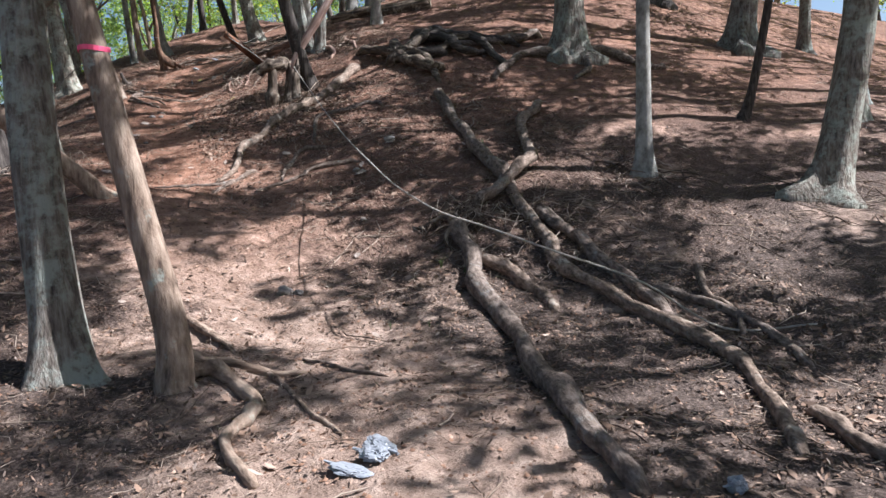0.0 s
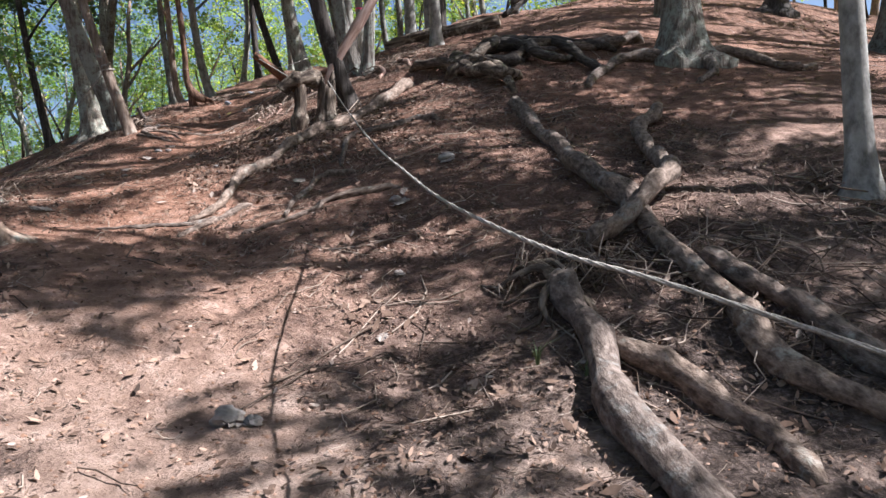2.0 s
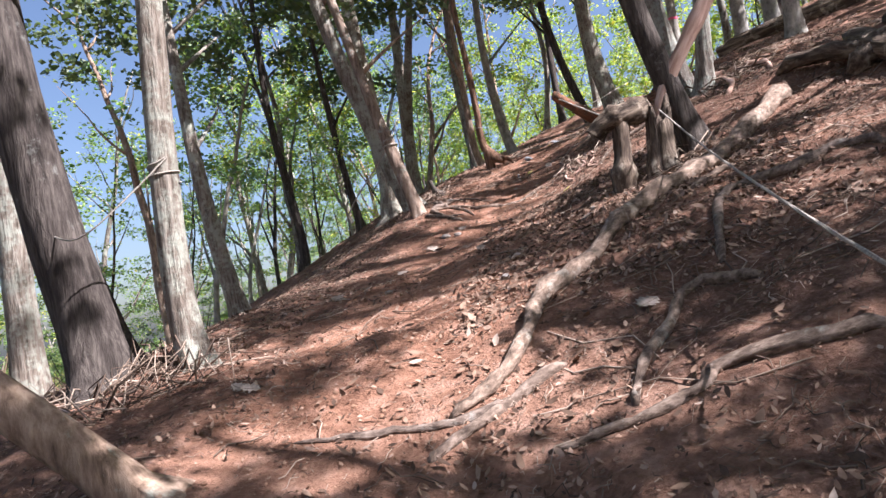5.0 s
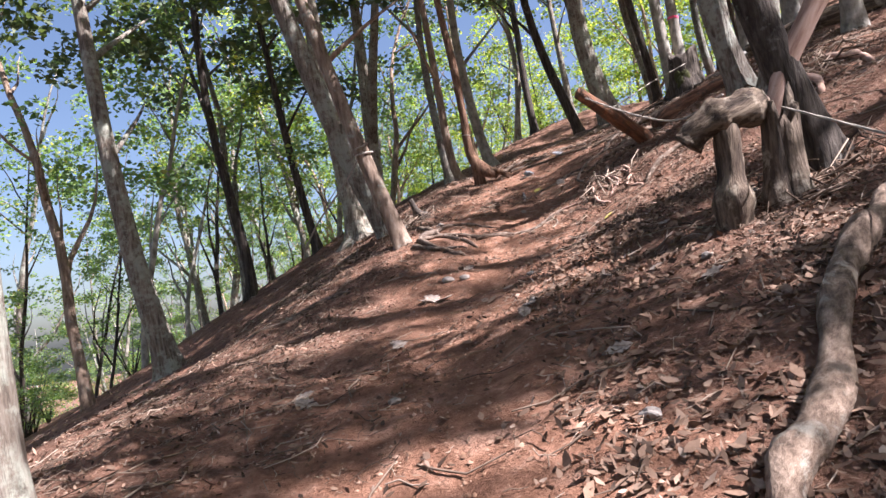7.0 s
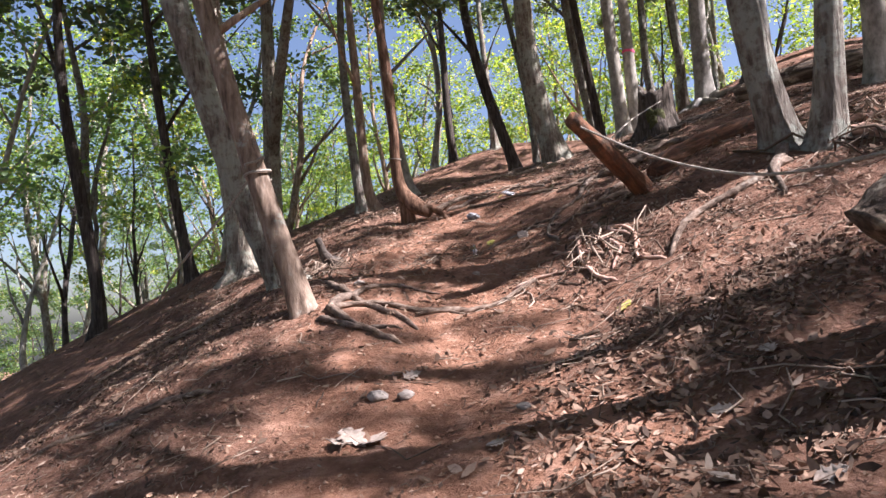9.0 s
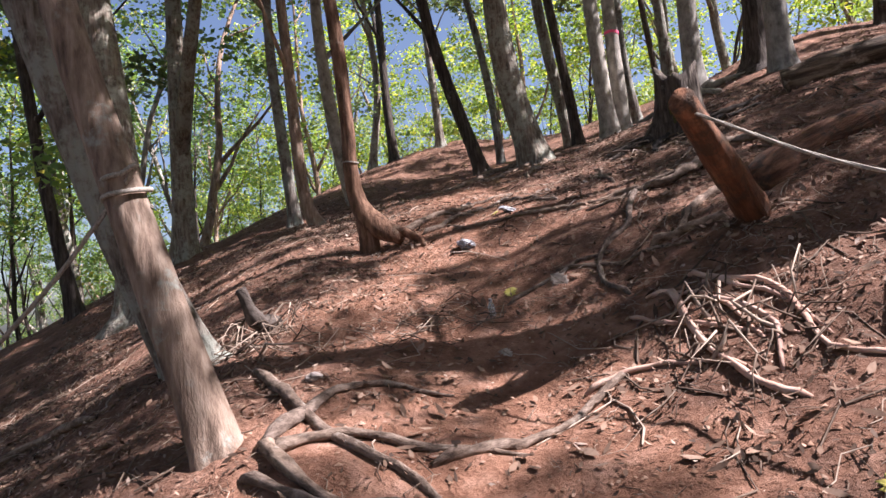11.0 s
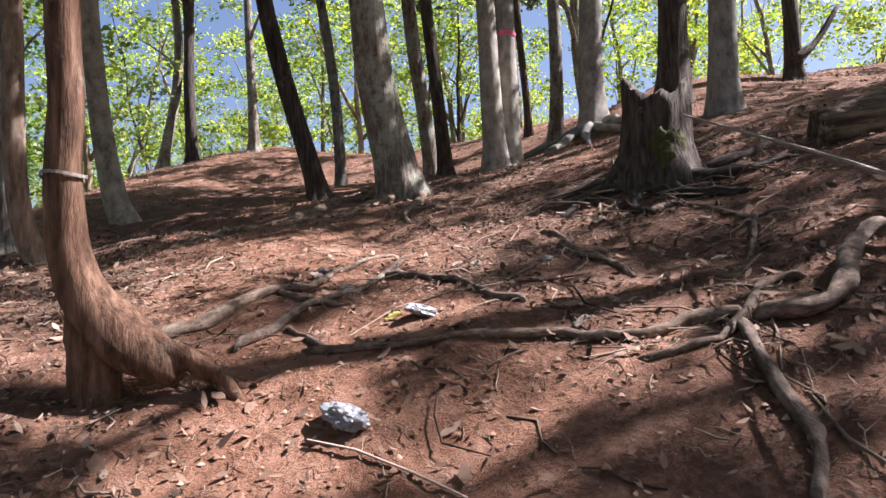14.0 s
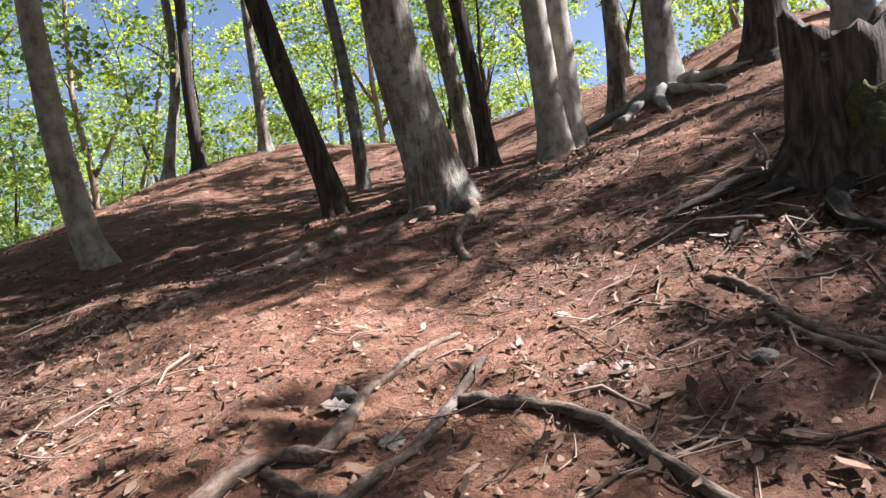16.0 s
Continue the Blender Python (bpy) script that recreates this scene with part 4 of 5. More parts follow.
# ---- stumps and logs ----
def stump(x, y, dia, height, mat, label, seed, lean=(0, 0), moss=False, jag=0.35, name="tree_stump"):
    rs = random.Random(seed)
    top = tagged(new(name), label, "tree stump")
    top.location = (x, y, gz(x, y))
    sides, rings = 26, 12
    verts, faces = [], []
    ph = [rs.random() * 6.28 for _ in range(4)]
    rim = [height * (1 - jag * (0.25 * rs.random() + 0.75 * abs(math.sin(k * 0.24 + ph[3])))) for k in range(sides)]
    for i in range(rings + 1):
        s = i / rings
        for k in range(sides):
            a = 6.28319 * k / sides
            h = -0.4 + (rim[k] + 0.4) * s
            r = dia / 2 * (1 + 0.75 * math.exp(-max(h, 0) / 0.16) * (0.5 + 0.6 * max(0, math.cos(4 * a + ph[0])))) * (1 + 0.06 * math.sin(7 * a + ph[1]) + 0.05 * math.sin(11 * a + ph[2]) + rs.uniform(-0.03, 0.03))
            verts.append((lean[0] * h + r * math.cos(a), lean[1] * h + r * math.sin(a), h))
    for s, dip in ((0.72, 0.05), (0.35, 0.18), (0.0, 0.26)):
        for k in range(sides):
            a = 6.28319 * k / sides
            h = rim[k] - dip * height * (1 + 0.3 * rs.random())
            r = dia / 2 * s
            verts.append((lean[0] * h + r * math.cos(a), lean[1] * h + r * math.sin(a), h))
    for i in range(rings + 3):
        for k in range(sides):
            k2 = (k + 1) % sides
            faces.append((i * sides + k, i * sides + k2, (i + 1) * sides + k2, (i + 1) * sides + k))
    mesh_object("stump_wood", verts, faces, mat, parent=top)
    if moss:
        for k in range(6):
            a, h = -2.5 + 0.7 * rs.random(), 0.04 + 0.32 * height * rs.random()
            r = dia / 2 * (1.02 + 0.55 * math.exp(-h / 0.16))
            bm = bmesh.new()
            bmesh.ops.create_icosphere(bm, subdivisions=3, radius=1)
            for q in bm.verts:
                d = q.co.normalized()
                q.co = Matrix.Rotation(a, 3, "Z") @ Vector((d.x * 0.022, d.y * 0.06, d.z * 0.09)) * (1 + 0.5 * noise.noise(d * 2.1 + Vector((k, 0, 0))) + 0.2 * noise.noise(d * 6))
            m = part("moss", bm, MOSS, top, "green-yellow moss cushion")
            m.location = (r * math.cos(a), r * math.sin(a), h)
    return top


def log(points, r0, r1, mat, label, seed, category="log", name="fallen_log"):
    pts = smooth_line(points, 5)
    n = len(pts)
    o = Vector(pts[0])
    turn = (Vector(pts[-1]) - o).to_track_quat("Z", "Y")
    back = turn.inverted()
    rs = random.Random(seed)
    knots = [(rs.random() * n, rs.uniform(0.1, 0.28)) for _ in range(4)]
    girth = lambda i: 1 + sum(k * math.exp(-((i - c) / 1.1) ** 2) for c, k in knots)
    v, f = tube([back @ (Vector(p) - o) for p in pts], [(r0 + (r1 - r0) * i / (n - 1)) * girth(i) for i in range(n)], 20, 0.08 if mat is DEAD_WOOD else 0.055, seed)
    ob = mesh_object(name, v, f, mat)
    ob.location = o
    ob.rotation_mode = "QUATERNION"
    ob.rotation_quaternion = turn
    return tagged(ob, label, category)


def on(x, y, h=0.0):
    return (x, y, gz(x, y) + h)


stump(4.52, 20.32, 0.46, 0.80, BARK_DARK, "decayed dark tree stump with green moss on one side", 3, moss=True, jag=0.32)
stump(2.76, 13.2, 0.23, 0.80, DEAD_WOOD, "broken bark-clad stump beside the trail", 5, (0.06, 0), jag=0.5)
log([on(2.16, 13.16, 0.60), on(2.24, 13.14, 0.67), on(2.36, 13.13, 0.71), on(2.52, 13.16, 0.70), on(2.68, 13.24, 0.66)], 0.08, 0.11, DEAD_WOOD, "rotten broken log end resting against a stump", 6)
log([on(2.34, 13.05, -0.1), on(2.36, 13.08, 0.1), on(2.40, 13.13, 0.35), on(2.42, 13.15, 0.62)], 0.095, 0.085, DEAD_WOOD, "short rotten log piece below a broken stump", 16)
log([(2.98, 17.0, 3.7), (2.86, 16.9, 3.9), (2.6, 16.66, 4.06), (2.3, 16.4, 4.24), (2.03, 16.17, 4.40)], 0.105, 0.065, RED_WOOD, "red-brown rotten leaning stump by the trail", 7, "tree stump", "leaning_stump")
log([on(3.1, 17.2, 0.02), on(3.6, 17.3, 0.05), on(4.2, 17.35, 0.05)], 0.10, 0.12, RED_WOOD, "red-brown rotten log half buried in the bank", 8)
log([on(5.35, 19.65, 0.06), on(5.9, 19.25, 0.07), on(6.7, 18.7, 0.08), on(7.6, 18.1, 0.1)], 0.15, 0.17, DEAD_WOOD, "dark fallen trunk lying across the upper slope", 9)
log([(2.82, 13.4, 3.2), (2.95, 13.4, 3.62), (3.18, 13.37, 3.98), (3.58, 13.38, 4.58), (4.1, 13.4, 5.3)], 0.07, 0.062, PINK_WOOD, "barkless pinkish dead trunk leaning on a broken stump", 10)
log([on(0.1, 18.0, 0.0), on(-0.02, 17.9, 0.12), on(-0.1, 17.85, 0.34)], 0.06, 0.03, BARK_DARK, "small dark broken stub at the trail edge", 11, "tree stump", "broken_stub")
log([on(8.9, 20.8, 0.1), on(9.6, 21.2, 0.3), on(10.6, 21.6, 0.9)], 0.07, 0.05, BARK_DARK, "dark dead branch lying on the upper slope", 12, "branch", "dead_branch")
log([on(10.3, 23.3, 0.3), on(10.7, 23.2, 0.6), on(11.1, 23.1, 1.1)], 0.06, 0.03, BARK_DARK, "dark dead branch propped by a tree", 13, "branch", "dead_branch")
log([on(1.55, 15.0, 0.0), on(1.7, 14.9, 0.03)], 0.012, 0.008, DEAD_WOOD, "short dead stick lying on the trail", 14, "stick", "stick")


# ---- ropes and ribbon ----
def rope(points, r, label, mat=None, name="rope"):
    pts = smooth_line(points, 14)
    o = Vector(pts[0])
    verts, faces = [], []
    for s in range(3):
        line = []
        for i, p in enumerate(pts):
            a = i * 0.9 + s * 2.094
            line.append(Vector(p) - o + Vector((math.cos(a), 0.3 * math.sin(a), math.sin(a))) * r * 0.5)
        v, f = tube(line, [r * 0.62] * len(line), 6, 0, s)
        faces += [tuple(i + len(verts) for i in q) for q in f]
        verts += v
    ob = mesh_object(name, verts, faces, mat or ROPE)
    ob.location = o
    return tagged(ob, label, "rope")


rope([(2.80, 13.16, 3.34), (2.62, 10.9, 2.56), (2.39, 8.6, 1.90), (2.19, 6.9, 1.53), (2.10, 6.0, 1.34), (2.07, 5.3, 1.21), (2.13, 4.92, 1.12), (2.34, 4.70, 1.03), (2.72, 4.36, 0.85), (3.3, 4.1, 0.60), on(3.9, 3.9, 0.06), on(4.6, 3.7, 0.01)], 0.0075, "old off-white guide rope running down the slope")
rope([(2.06, 16.20, 4.36), (2.45, 15.6, 3.95), (2.5, 14.4, 3.6), (2.46, 13.22, gz(2.46, 13.22) + 0.82)], 0.009, "thin off-white rope tied between stumps")
rope([(2.06, 16.20, 4.32), (2.5, 16.9, 4.35), (3.4, 18.4, gz(3.4, 18.4) + 0.5), (4.45, 20.0, gz(4.45, 20.0) + 0.5)], 0.008, "thin off-white rope tied between stumps")


def tie(number, h, r, label, tail):
    """A rope wound twice round a trunk, with a loose end."""
    c, rad = trunk_at(number, h)
    pts = [c + Vector(((rad + r) * math.cos(a), (rad + r) * math.sin(a), 0.012 * a)) for a in np.linspace(0, 11.5, 24)]
    return rope([tuple(p) for p in pts] + tail, r, label)


tie(15, 1.03, 0.011, "off-white rope wound round a leaning tree", [(-0.75, 16.6, 3.85), (-1.15, 16.85, 3.5), (-1.45, 17.2, 3.2)])
tie(10, 1.25, 0.006, "thin wire tied round a grey tree", [(-1.4, 10.4, gz(-1.4, 10.4) + 1.05), (-1.8, 10.6, gz(-1.8, 10.6) + 1.1)])


def hoop(x, y, z, r, tall, lean, mat, label, name):
    v, f = [], []
    for k in range(20):
        a = 6.28319 * k / 20
        for rr, h in ((r, 0), (r, tall), (r + 0.003, tall), (r + 0.003, 0)):
            v.append((rr * math.cos(a) + lean[0] * h, rr * math.sin(a) + lean[1] * h, h + 0.006 * math.sin(2 * a)))
    for k in range(20):
        k2 = (k + 1) % 20
        for j in range(4):
            f.append((k * 4 + j, k * 4 + (j + 1) % 4, k2 * 4 + (j + 1) % 4, k2 * 4 + j))
    me = bpy.data.meshes.new(name)
    me.from_pydata(v, [], f)
    me.materials.append(mat)
    ob = tagged(new(name, me), label, "ribbon")
    ob.location = (x, y, z)
    return ob


# ---- litter on the ground ----
def scatter(count, seed, x0, x1, y0, y1, near):
    """Places on the slope, thicker near the trail for near > 0."""
    rs = np.random.RandomState(seed)
    x, y = rs.uniform(x0, x1, count * 3), rs.uniform(y0, y1, count * 3)
    keep = rs.rand(count * 3) > near * trail_wear(x, y)
    clump = value_noise(x * 1.1 + 50, y * 1.1) + 0.6 * value_noise(x * 3.1, y * 3.1 + 9) + 0.62
    keep &= rs.rand(count * 3) < np.clip(clump, 0.16, 1)
    x, y = x[keep][:count], y[keep][:count]
    return x, y, rs


def slope_frame(x, y):
    e = 0.04
    z = heights(x, y)
    n = np.stack([-(heights(x + e, y) - z) / e, -(heights(x, y + e) - z) / e, np.ones_like(x)], -1)
    return z, n / np.linalg.norm(n, axis=1)[:, None]


def raw_mesh(name, v, f, mat, label, category):
    me = bpy.data.meshes.new(name)
    me.vertices.add(len(v))
    me.vertices.foreach_set("co", np.ascontiguousarray(v, dtype=np.float32).ravel())
    w = f.shape[1]
    me.loops.add(len(f) * w)
    me.loops.foreach_set("vertex_index", f.ravel())
    me.polygons.add(len(f))
    me.polygons.foreach_set("loop_start", np.arange(len(f)) * w)
    me.update()
    me.materials.append(mat)
    return tagged(new(name, me), label, category, kind="stuff")


def dead_leaves(count, seed, box, size, mat, near, label, tilt=0.55):
    x, y, rs = scatter(count, seed, *box, near)
    n = len(x)
    z, nor = slope_frame(x, y)
    nor = nor + rs.normal(size=(n, 3)) * tilt * 0.5
    nor /= np.linalg.norm(nor, axis=1)[:, None]
    a = np.cross(nor, rs.normal(size=(n, 3)))
    a /= np.linalg.norm(a, axis=1)[:, None]
    b = np.cross(nor, a)
    L = (size * (0.5 + rs.rand(n) ** 2 * 1.3))[:, None]
    W = L * (0.12 + 0.15 * rs.rand(n))[:, None]
    curl = L * (0.06 + 0.34 * rs.rand(n) ** 1.5)[:, None]
    c = np.stack([x, y, z], -1) + nor * (0.006 + 0.012 * rs.rand(n))[:, None]
    v = np.stack([c - a * L * 0.5 + nor * curl * 0.6, c - a * L * 0.1 + b * W, c + a * L * 0.28 + b * W * 0.7 + nor * curl * 0.3, c + a * L * 0.55 + nor * curl, c + a * L * 0.28 - b * W * 0.7 + nor * curl * 0.3, c - a * L * 0.1 - b * W], 1)
    v[:, [1, 2, 4, 5]] += nor[:, None, :] * curl[:, None, :] * 0.5
    i = np.arange(n)[:, None] * 6
    f = np.concatenate([i + [0, 1, 5], i + [1, 2, 5], i + [5, 2, 4], i + [2, 3, 4]], 1).reshape(-1, 3)
    return raw_mesh("leaf_litter", v.reshape(-1, 3), f, mat, label, "leaf litter")


def twigs(count, seed, box, length, r, mat, near, label, lift=0.01):
    x, y, rs = scatter(count, seed, *box, near)
    n = len(x)
    ang = rs.rand(n) * 6.283
    L = length * (0.35 + rs.rand(n) ** 2 * 1.4)
    rr = r * (0.5 + rs.rand(n))
    rings = []
    for s in (-0.5, -0.2, 0.15, 0.5):
        wob = (rs.rand(n) - 0.5) * 0.34 * L
        px = x + np.cos(ang) * s * L - np.sin(ang) * wob
        py = y + np.sin(ang) * s * L + np.cos(ang) * wob
        pz = heights(px, py) + lift * rs.rand(n) * 1.8 + rr * 0.5
        c = np.stack([px, py, pz], -1)
        k = rr * (1.0 - 0.55 * abs(s + 0.1))
        side = np.stack([-np.sin(ang), np.cos(ang), 0 * ang], -1)
        up = np.array([0, 0, 1.0])
        rings.append(np.stack([c + side * k[:, None], c + up * k[:, None], c - side * k[:, None] - 0.4 * up * k[:, None]], 1))
    v = np.stack(rings, 1).reshape(n, 12, 3)
    quads = [(i * 3 + j, i * 3 + (j + 1) % 3, (i + 1) * 3 + (j + 1) % 3, (i + 1) * 3 + j) for i in range(3) for j in range(3)]
    f = (np.arange(n)[:, None, None] * 12 + np.array(quads)[None]).reshape(-1, 4)
    return raw_mesh("twig_litter", v.reshape(-1, 3), f, mat, label, "twigs")


NEAR, WIDE = (-2.5, 6.0, 1.8, 24.5), (-8, 15, 1, 36)
dead_leaves(95000, 1, NEAR, 0.028, LITTER, 0.7, "small brown dead leaves strewn over the dirt slope", 0.9)
dead_leaves(40000, 2, WIDE, 0.045, LITTER, 0.7, "brown dead leaves over the farther slope", 0.8)
dead_leaves(6000, 4, (0.3, 5, 1.8, 23), 0.052, LITTER, 0.5, "larger curled dead leaves on the slope")
dead_leaves(9000, 9, (0.9, 3.4, 10.3, 14.8), 0.045, LITTER, 0.35, "brown curled leaves banked beside the trail", 1.1)
twigs(26000, 5, NEAR, 0.075, 0.0020, TWIG, 0.75, "thin dead twigs and needles on the slope")
twigs(2600, 15, NEAR, 0.20, 0.0032, TWIG, 0.8, "thin dead twigs on the slope", 0.02)
twigs(420, 6, NEAR, 0.38, 0.0045, TWIG, 0.85, "dead sticks lying on the slope")
twigs(420, 7, (1.4, 6.0, 5, 24), 0.6, 0.0055, TWIG, 0.97, "fine surface roots across the bank", 0.003)
twigs(2600, 8, WIDE, 0.4, 0.005, TWIG, 0.7, "dead sticks on the farther slope")


def crumbs(count, seed, box, size, label):
    """Small clods of dry soil, mostly on the worn trail."""
    rs = np.random.RandomState(seed)
    x, y = rs.uniform(box[0], box[1], count * 3), rs.uniform(box[2], box[3], count * 3)
    keep = rs.rand(count * 3) < 0.25 + 0.75 * trail_wear(x, y)
    x, y = x[keep][:count], y[keep][:count]
    n = len(x)
    c = np.stack([x, y, heights(x, y)], -1)
    r = (size * (0.3 + rs.rand(n) ** 3 * 1.6))[:, None, None]
    shape = np.array([(1, 0, 0), (0, 1, 0), (-1, 0, 0), (0, -1, 0), (0, 0, 0.8)], float)[None] * (0.6 + 0.6 * rs.rand(n, 5, 1))
    v = c[:, None] + shape * r + np.array([0, 0, 0.001])
    f = (np.arange(n)[:, None, None] * 5 + np.array([(0, 1, 4), (1, 2, 4), (2, 3, 4), (3, 0, 4)])[None]).reshape(-1, 3)
    return raw_mesh("soil_crumbs", v.reshape(-1, 3), f, CLOD, label, "soil crumbs")


CLOD = litter_material("dry_soil_clods", [(0.0, (0.10, 0.055, 0.036)), (0.6, (0.25, 0.140, 0.090)), (1.0, (0.42, 0.28, 0.21))], 0.95)
crumbs(26000, 31, (-1.8, 4.5, 2.0, 23), 0.010, "small dry soil clods on the trail")


# ---- small things on the slope ----
def loose_leaf(x, y, size, mat, label, seed, turn=None, name="dead_leaf", curl=0.16):
    """One large curled leaf with a midrib, lying on the ground."""
    rs = random.Random(seed)
    top = tagged(new(name), label, "leaf")
    z, nor = slope_frame(np.array([x]), np.array([y]))
    top.location = (x, y, float(z[0]) + 0.012)
    top.rotation_mode = "QUATERNION"
    top.rotation_quaternion = Vector(nor[0]).to_track_quat("Z", "Y") @ Euler((rs.uniform(-0.3, 0.3), rs.uniform(-0.3, 0.3), rs.random() * 6.28 if turn is None else turn)).to_quaternion()
    v, f = [], []
    n, m = 13, 5
    for i in range(n):
        s = i / (n - 1)
        w = size * 0.36 * math.sin(math.pi * s ** 0.8) ** 0.8 * (1 + 0.34 * math.sin(i * 2.3 + seed)) * rs.uniform(0.8, 1.15)
        for k in range(m):
            u = (k - (m - 1) / 2) / ((m - 1) / 2)
            v.append((size * (s - 0.5), w * u, curl * size * (u * u * 0.5 * abs(math.sin(2.2 * s + 0.4)) + 0.45 * (s - 0.5) ** 2) + rs.uniform(0, 0.01) * size * 2))
    for i in range(n - 1):
        for k in range(m - 1):
            f.append((i * m + k, i * m + k + 1, (i + 1) * m + k + 1, (i + 1) * m + k))
    blade = mesh_object("blade", v, f, mat, parent=top)
    thick = blade.modifiers.new("thickness", "SOLIDIFY")
    thick.thickness = 0.0015
    rib = [(size * (s - 0.5), 0, curl * size * 0.45 * (s - 0.5) ** 2 + 0.003) for s in np.linspace(-0.15, 0.95, 6)]
    v, f = tube(rib, [0.002] * 6, 5)
    mesh_object("midrib", v, f, TWIG, parent=top)
    return top


PALE_LEAF = "large pale bleached dead leaf on the dirt"
LEAVES = [(1.0, 12.99, 0.2), (0.93, 12.85, 0.13), (-0.31, 12.19, 0.15), (-0.26, 9.99, 0.14), (-0.34, 10.02, 0.12), (0.27, 14.4, 0.2), (0.36, 14.36, 0.22), (0.20, 14.34, 0.16), (1.49, 13.08, 0.12), (1.79, 12.98, 0.13), (1.77, 13.63, 0.12), (2.11, 13.83, 0.12), (-0.38, 12.43, 0.14), (1.88, 12.21, 0.17), (1.25, 11.64, 0.16), (0.1, 13.2, 0.14), (0.05, 13.35, 0.12), (1.18, 6.22, 0.16), (3.28, 9.43, 0.2), (2.61, 8.73, 0.22), (2.7, 8.9, 0.12), (0.89, 13.9, 0.1), (0.6, 14.9, 0.12), (0.52, 14.95, 0.1), (1.95, 9.95, 0.17), (2.72, 19.85, 0.09), (2.66, 19.95, 0.08), (2.0, 20.35, 0.11), (2.07, 20.07, 0.09), (2.9, 20.4, 0.08), (3.3, 20.8, 0.09), (1.86, 17.51, 0.15), (2.5, 18.7, 0.1), (3.6, 19.9, 0.1), (1.3, 16.9, 0.1), (2.0, 6.9, 0.1), (2.3, 7.6, 0.1)]
for k, (x, y, size) in enumerate(LEAVES):
    loose_leaf(x, y, size * 0.9, PAPER_LEAF, PALE_LEAF, k)
loose_leaf(1.94, 15.09, 0.13, YELLOW_LEAF, "yellow-green fallen leaf on the sunlit trail", 60)
loose_leaf(1.56, 17.58, 0.12, YELLOW_LEAF, "slim yellow fallen leaf among roots", 61, curl=0.1)
loose_leaf(2.02, 19.35, 0.09, YELLOW_LEAF, "yellow fallen leaf beside a plastic scrap", 62)


def crumpled(x, y, size, mat, label, seed, name, flat=0.45, long=1.0):
    """A crumpled thin sheet of plastic."""
    rs = random.Random(seed)
    bm = bmesh.new()
    bmesh.ops.create_icosphere(bm, subdivisions=4, radius=1)
    off = Vector((seed * 3.1, seed * 1.7, 0))
    for q in bm.verts:
        d = q.co.normalized()
        k = 1 + 0.42 * noise.noise(d * 1.6 + off) + 0.30 * abs(noise.noise(d * 4.2 + off)) - 0.16 * abs(noise.noise(d * 9 + off))
        q.co = Vector((d.x * k * long, d.y * k * 0.75, d.z * k * flat)) * size * 0.5
    top = tagged(new(name), label, "litter")
    top.location = (x, y, gz(x, y) + size * flat * 0.42)
    top.rotation_euler = (rs.uniform(-0.2, 0.2), rs.uniform(-0.2, 0.2), rs.random() * 6.28)
    part("film", bm, mat, top, smooth=False)
    bm = bmesh.new()
    bmesh.ops.create_cone(bm, cap_ends=True, segments=8, radius1=size * 0.10, radius2=size * 0.03, depth=size * 0.5, matrix=pose(size * 0.55 * long, 0, 0.01, 0, 80, 0))
    for q in bm.verts:
        q.co += Vector((0, rs.uniform(-1, 1), rs.uniform(-1, 1))) * size * 0.03
    part("twisted_end", bm, mat, top, smooth=False)
    return top


crumpled(1.58, 18.75, 0.17, BAG, "crumpled pale grey plastic bag on the trail", 1, "plastic_bag")
crumpled(2.13, 19.30, 0.13, BAG, "crumpled grey-white plastic wrapper beside a root", 2, "plastic_wrapper", 0.35, 1.5)
crumpled(0.93, 3.10, 0.14, BAG, "crumpled grey-white plastic scrap in leaf litter", 3, "plastic_scrap")
crumpled(0.80, 3.04, 0.12, BAG, "crumpled grey-white plastic scrap in leaf litter", 4, "plastic_scrap", 0.3, 1.6)
crumpled(1.0, 3.2, 0.15, BAG, "crumpled grey-white plastic scrap in leaf litter", 5, "plastic_scrap", 0.35, 1.3)
crumpled(2.30, 2.22, 0.10, BAG, "crumpled white paper cup among roots", 6, "paper_cup", 0.8, 0.9)


def bottle(x, y, h, label):
    top = tagged(new("plastic_bottle"), label, "bottle")
    top.location = (x, y, gz(x, y) - 0.01)
    top.rotation_euler = (0.12, -0.18, 0.4)
    prof = [(0.0, 0.0), (0.30, 0.0), (0.33, 0.04), (0.31, 0.16), (0.34, 0.22), (0.30, 0.34), (0.33, 0.46), (0.32, 0.6), (0.22, 0.74), (0.13, 0.84), (0.13, 0.92)]
    v, f = tube([(0, 0, z * h) for _, z in prof[1:]], [r * h * 0.55 for r, _ in prof[1:]], 14, 0.02, 3)
    mesh_object("bottle_body", v, f, CLEAR, parent=top)
    v, f = tube([(0, 0, 0.9 * h), (0, 0, 0.93 * h), (0, 0, h)], [0.085 * h, 0.09 * h, 0.085 * h], 12)
    mesh_object("cap", v, f, BAG, parent=top, label="white screw cap")
    return top


bottle(1.38, 17.40, 0.12, "crumpled clear plastic bottle standing in the dirt")


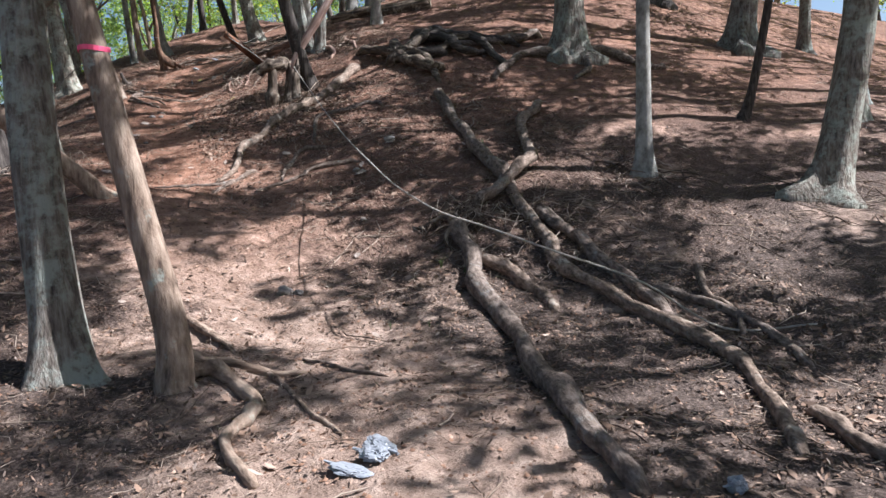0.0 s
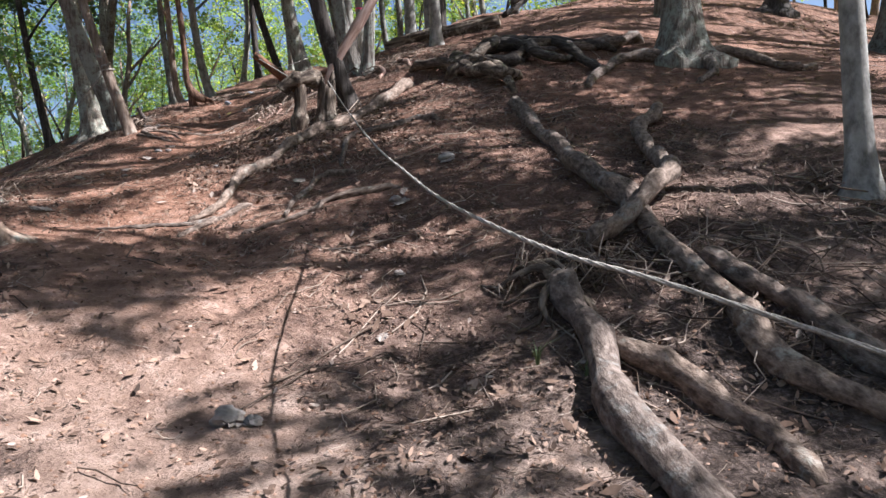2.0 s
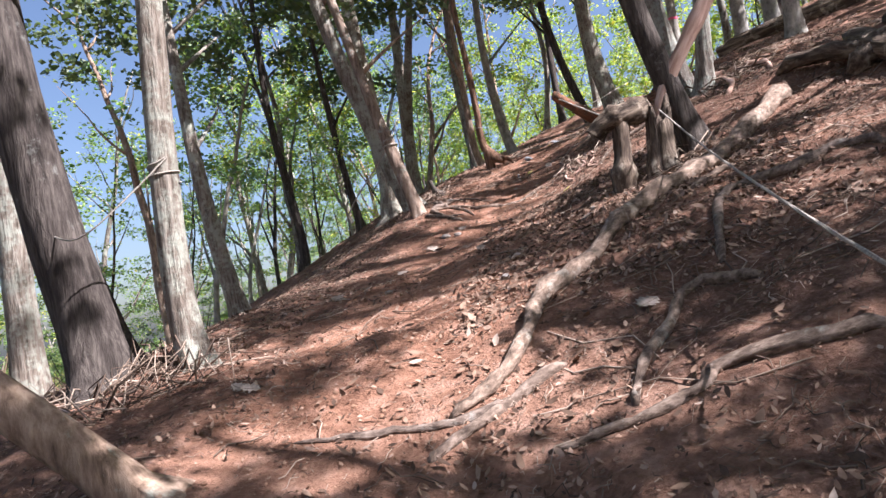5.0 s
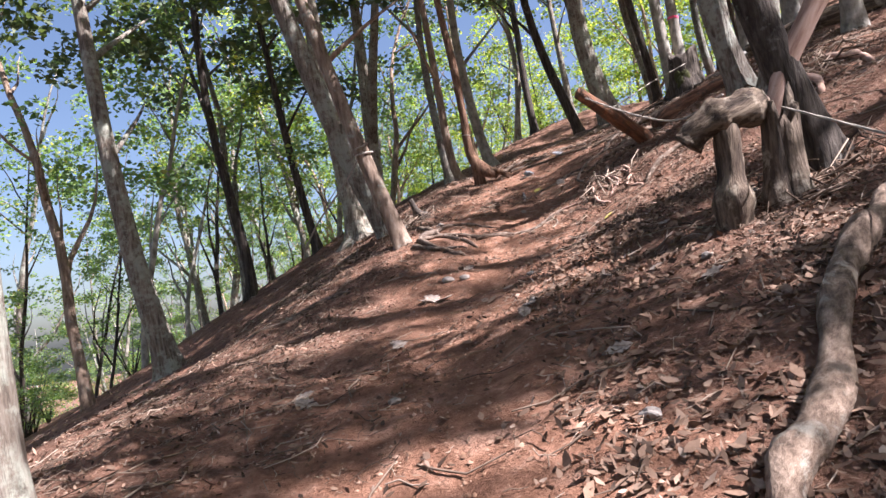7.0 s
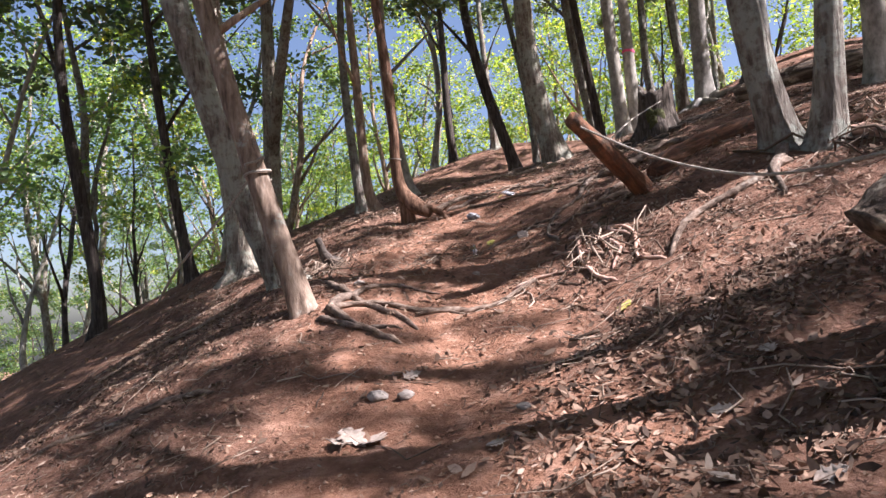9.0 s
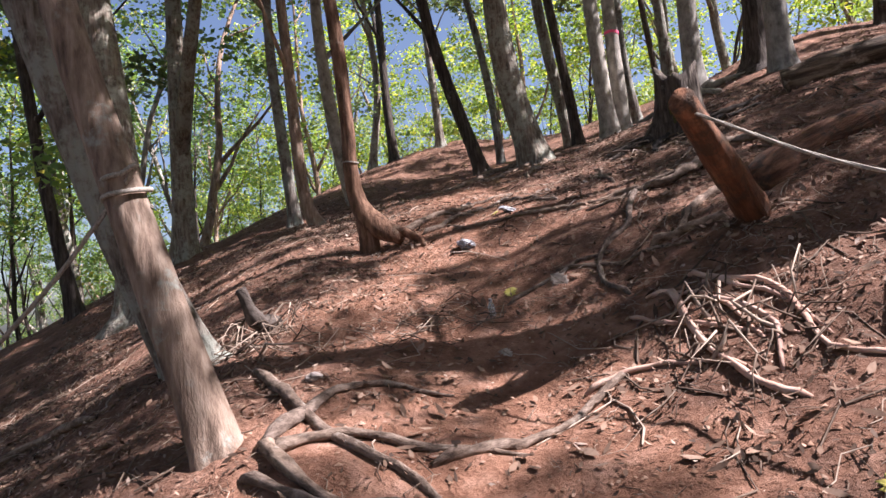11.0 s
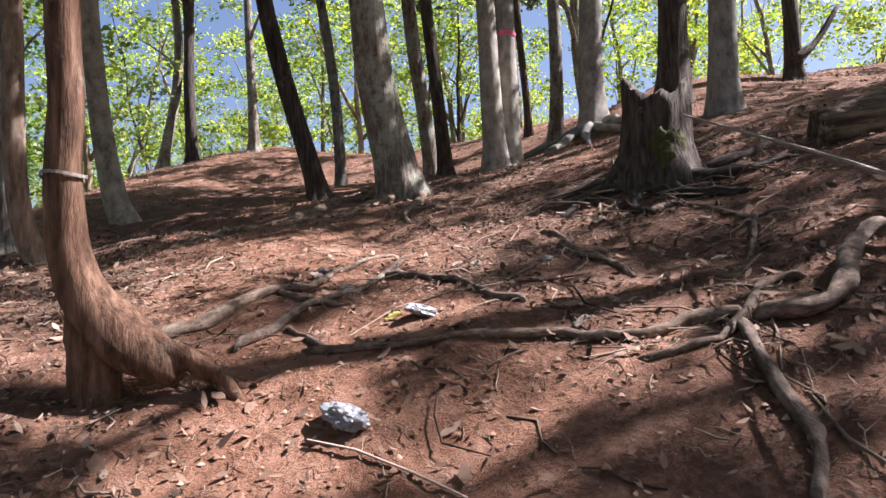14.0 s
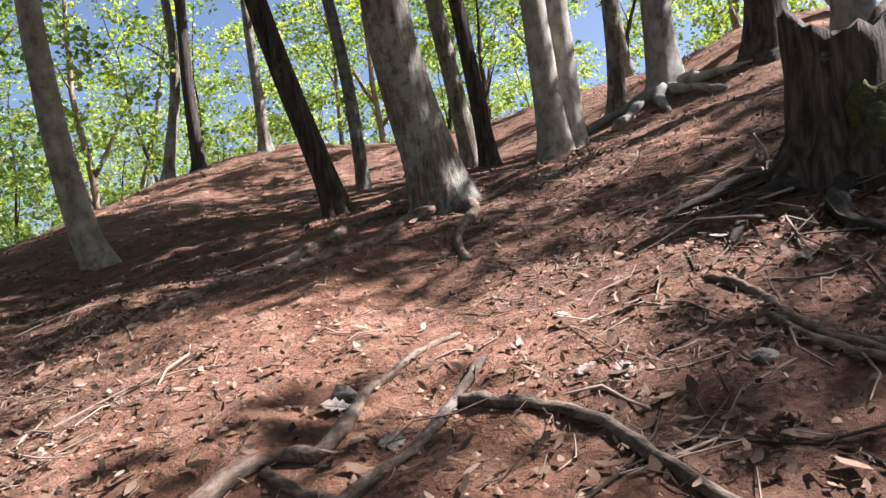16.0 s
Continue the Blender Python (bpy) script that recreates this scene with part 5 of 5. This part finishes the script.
def stone(x, y, size, label, seed):
    bm = bmesh.new()
    bmesh.ops.create_icosphere(bm, subdivisions=3, radius=1)
    off = Vector((seed * 2.3, seed * 5.1, seed))
    for q in bm.verts:
        d = q.co.normalized()
        q.co = Vector((d.x, d.y * 0.75, d.z * 0.55)) * (1 + 0.35 * noise.noise(d * 1.3 + off) + 0.1 * noise.noise(d * 4 + off)) * size * 0.5
    me = bpy.data.meshes.new("stone")
    bm.to_mesh(me)
    bm.free()
    me.materials.append(STONE)
    ob = tagged(new("stone", me), label, "stone", "stones on the slope")
    ob.location = (x, y, gz(x, y) + size * 0.12)
    ob.rotation_euler = (0, 0, seed)
    return ob


for k, (x, y, size) in enumerate([(1.14, 6.28, 0.17), (1.25, 6.2, 0.1), (3.3, 9.5, 0.16), (2.6, 8.8, 0.12), (1.02, 13.1, 0.09), (0.4, 14.75, 0.12), (0.55, 14.7, 0.10), (2.05, 20.42, 0.10), (1.1, 14.3, 0.07), (0.2, 11.9, 0.07), (2.0, 12.6, 0.09), (1.2, 10.9, 0.08), (0.3, 16.9, 0.09), (3.0, 19.6, 0.08)]):
    stone(x, y, size, "small pale stone on the dirt slope", k + 1)

def grass_tuft(x, y, size, blades, label, seed):
    """A small tuft of narrow bent blades."""
    rs = random.Random(seed)
    top = tagged(new("grass_tuft"), label, "grass", "grass tufts on the slope")
    top.location = (x, y, gz(x, y))
    for _ in range(blades):
        a, ln, w = rs.random() * 6.28, size * rs.uniform(0.6, 1.2), size * 0.022
        v = []
        for q in range(5):
            u = q / 4
            out, up = ln * 0.55 * u * u + 0.01 * rs.random(), ln * (u - 0.42 * u * u)
            for side in (-1, 1):
                v.append((math.cos(a) * out - math.sin(a) * side * w * (1 - u), math.sin(a) * out + math.cos(a) * side * w * (1 - u), up))
        mesh_object("blade", v, [(2 * q, 2 * q + 1, 2 * q + 3, 2 * q + 2) for q in range(4)], GRASS, parent=top)
    return top


GRASS = plain_material("grass_blades", (0.06, 0.085, 0.025), (0.14, 0.16, 0.05), 30, 0.6)
for k, (x, y, size, blades) in enumerate(((2.62, 6.2, 0.2, 16), (2.75, 5.95, 0.15, 12), (4.3, 8.6, 0.22, 16), (1.95, 18.25, 0.06, 8), (1.75, 5.2, 0.1, 10), (2.0, 5.0, 0.1, 8))):
    grass_tuft(x, y, size, blades, "small tuft of green grass on the bare slope", k)

# the pink ribbon, and a red mark on a far stem
c, rad = trunk_at(1, 2.08)
hoop(c.x, c.y, c.z, rad + 0.006, 0.03, (0, 0), RIBBON, "bright pink marking ribbon tied round a tree", "ribbon")
c, rad = trunk_at(28, 1.65)
hoop(c.x, c.y, c.z, rad + 0.008, 0.05, (0, 0), RIBBON, "red marking ribbon tied round a pale stem", "ribbon")
# knob of fungus and wire on the bowed tree
c, rad = trunk_at(18, 0.78)
hoop(c.x, c.y, c.z, rad + 0.008, 0.012, (0, 0), ROPE, "pale cord tied round a slim tree", "cord")
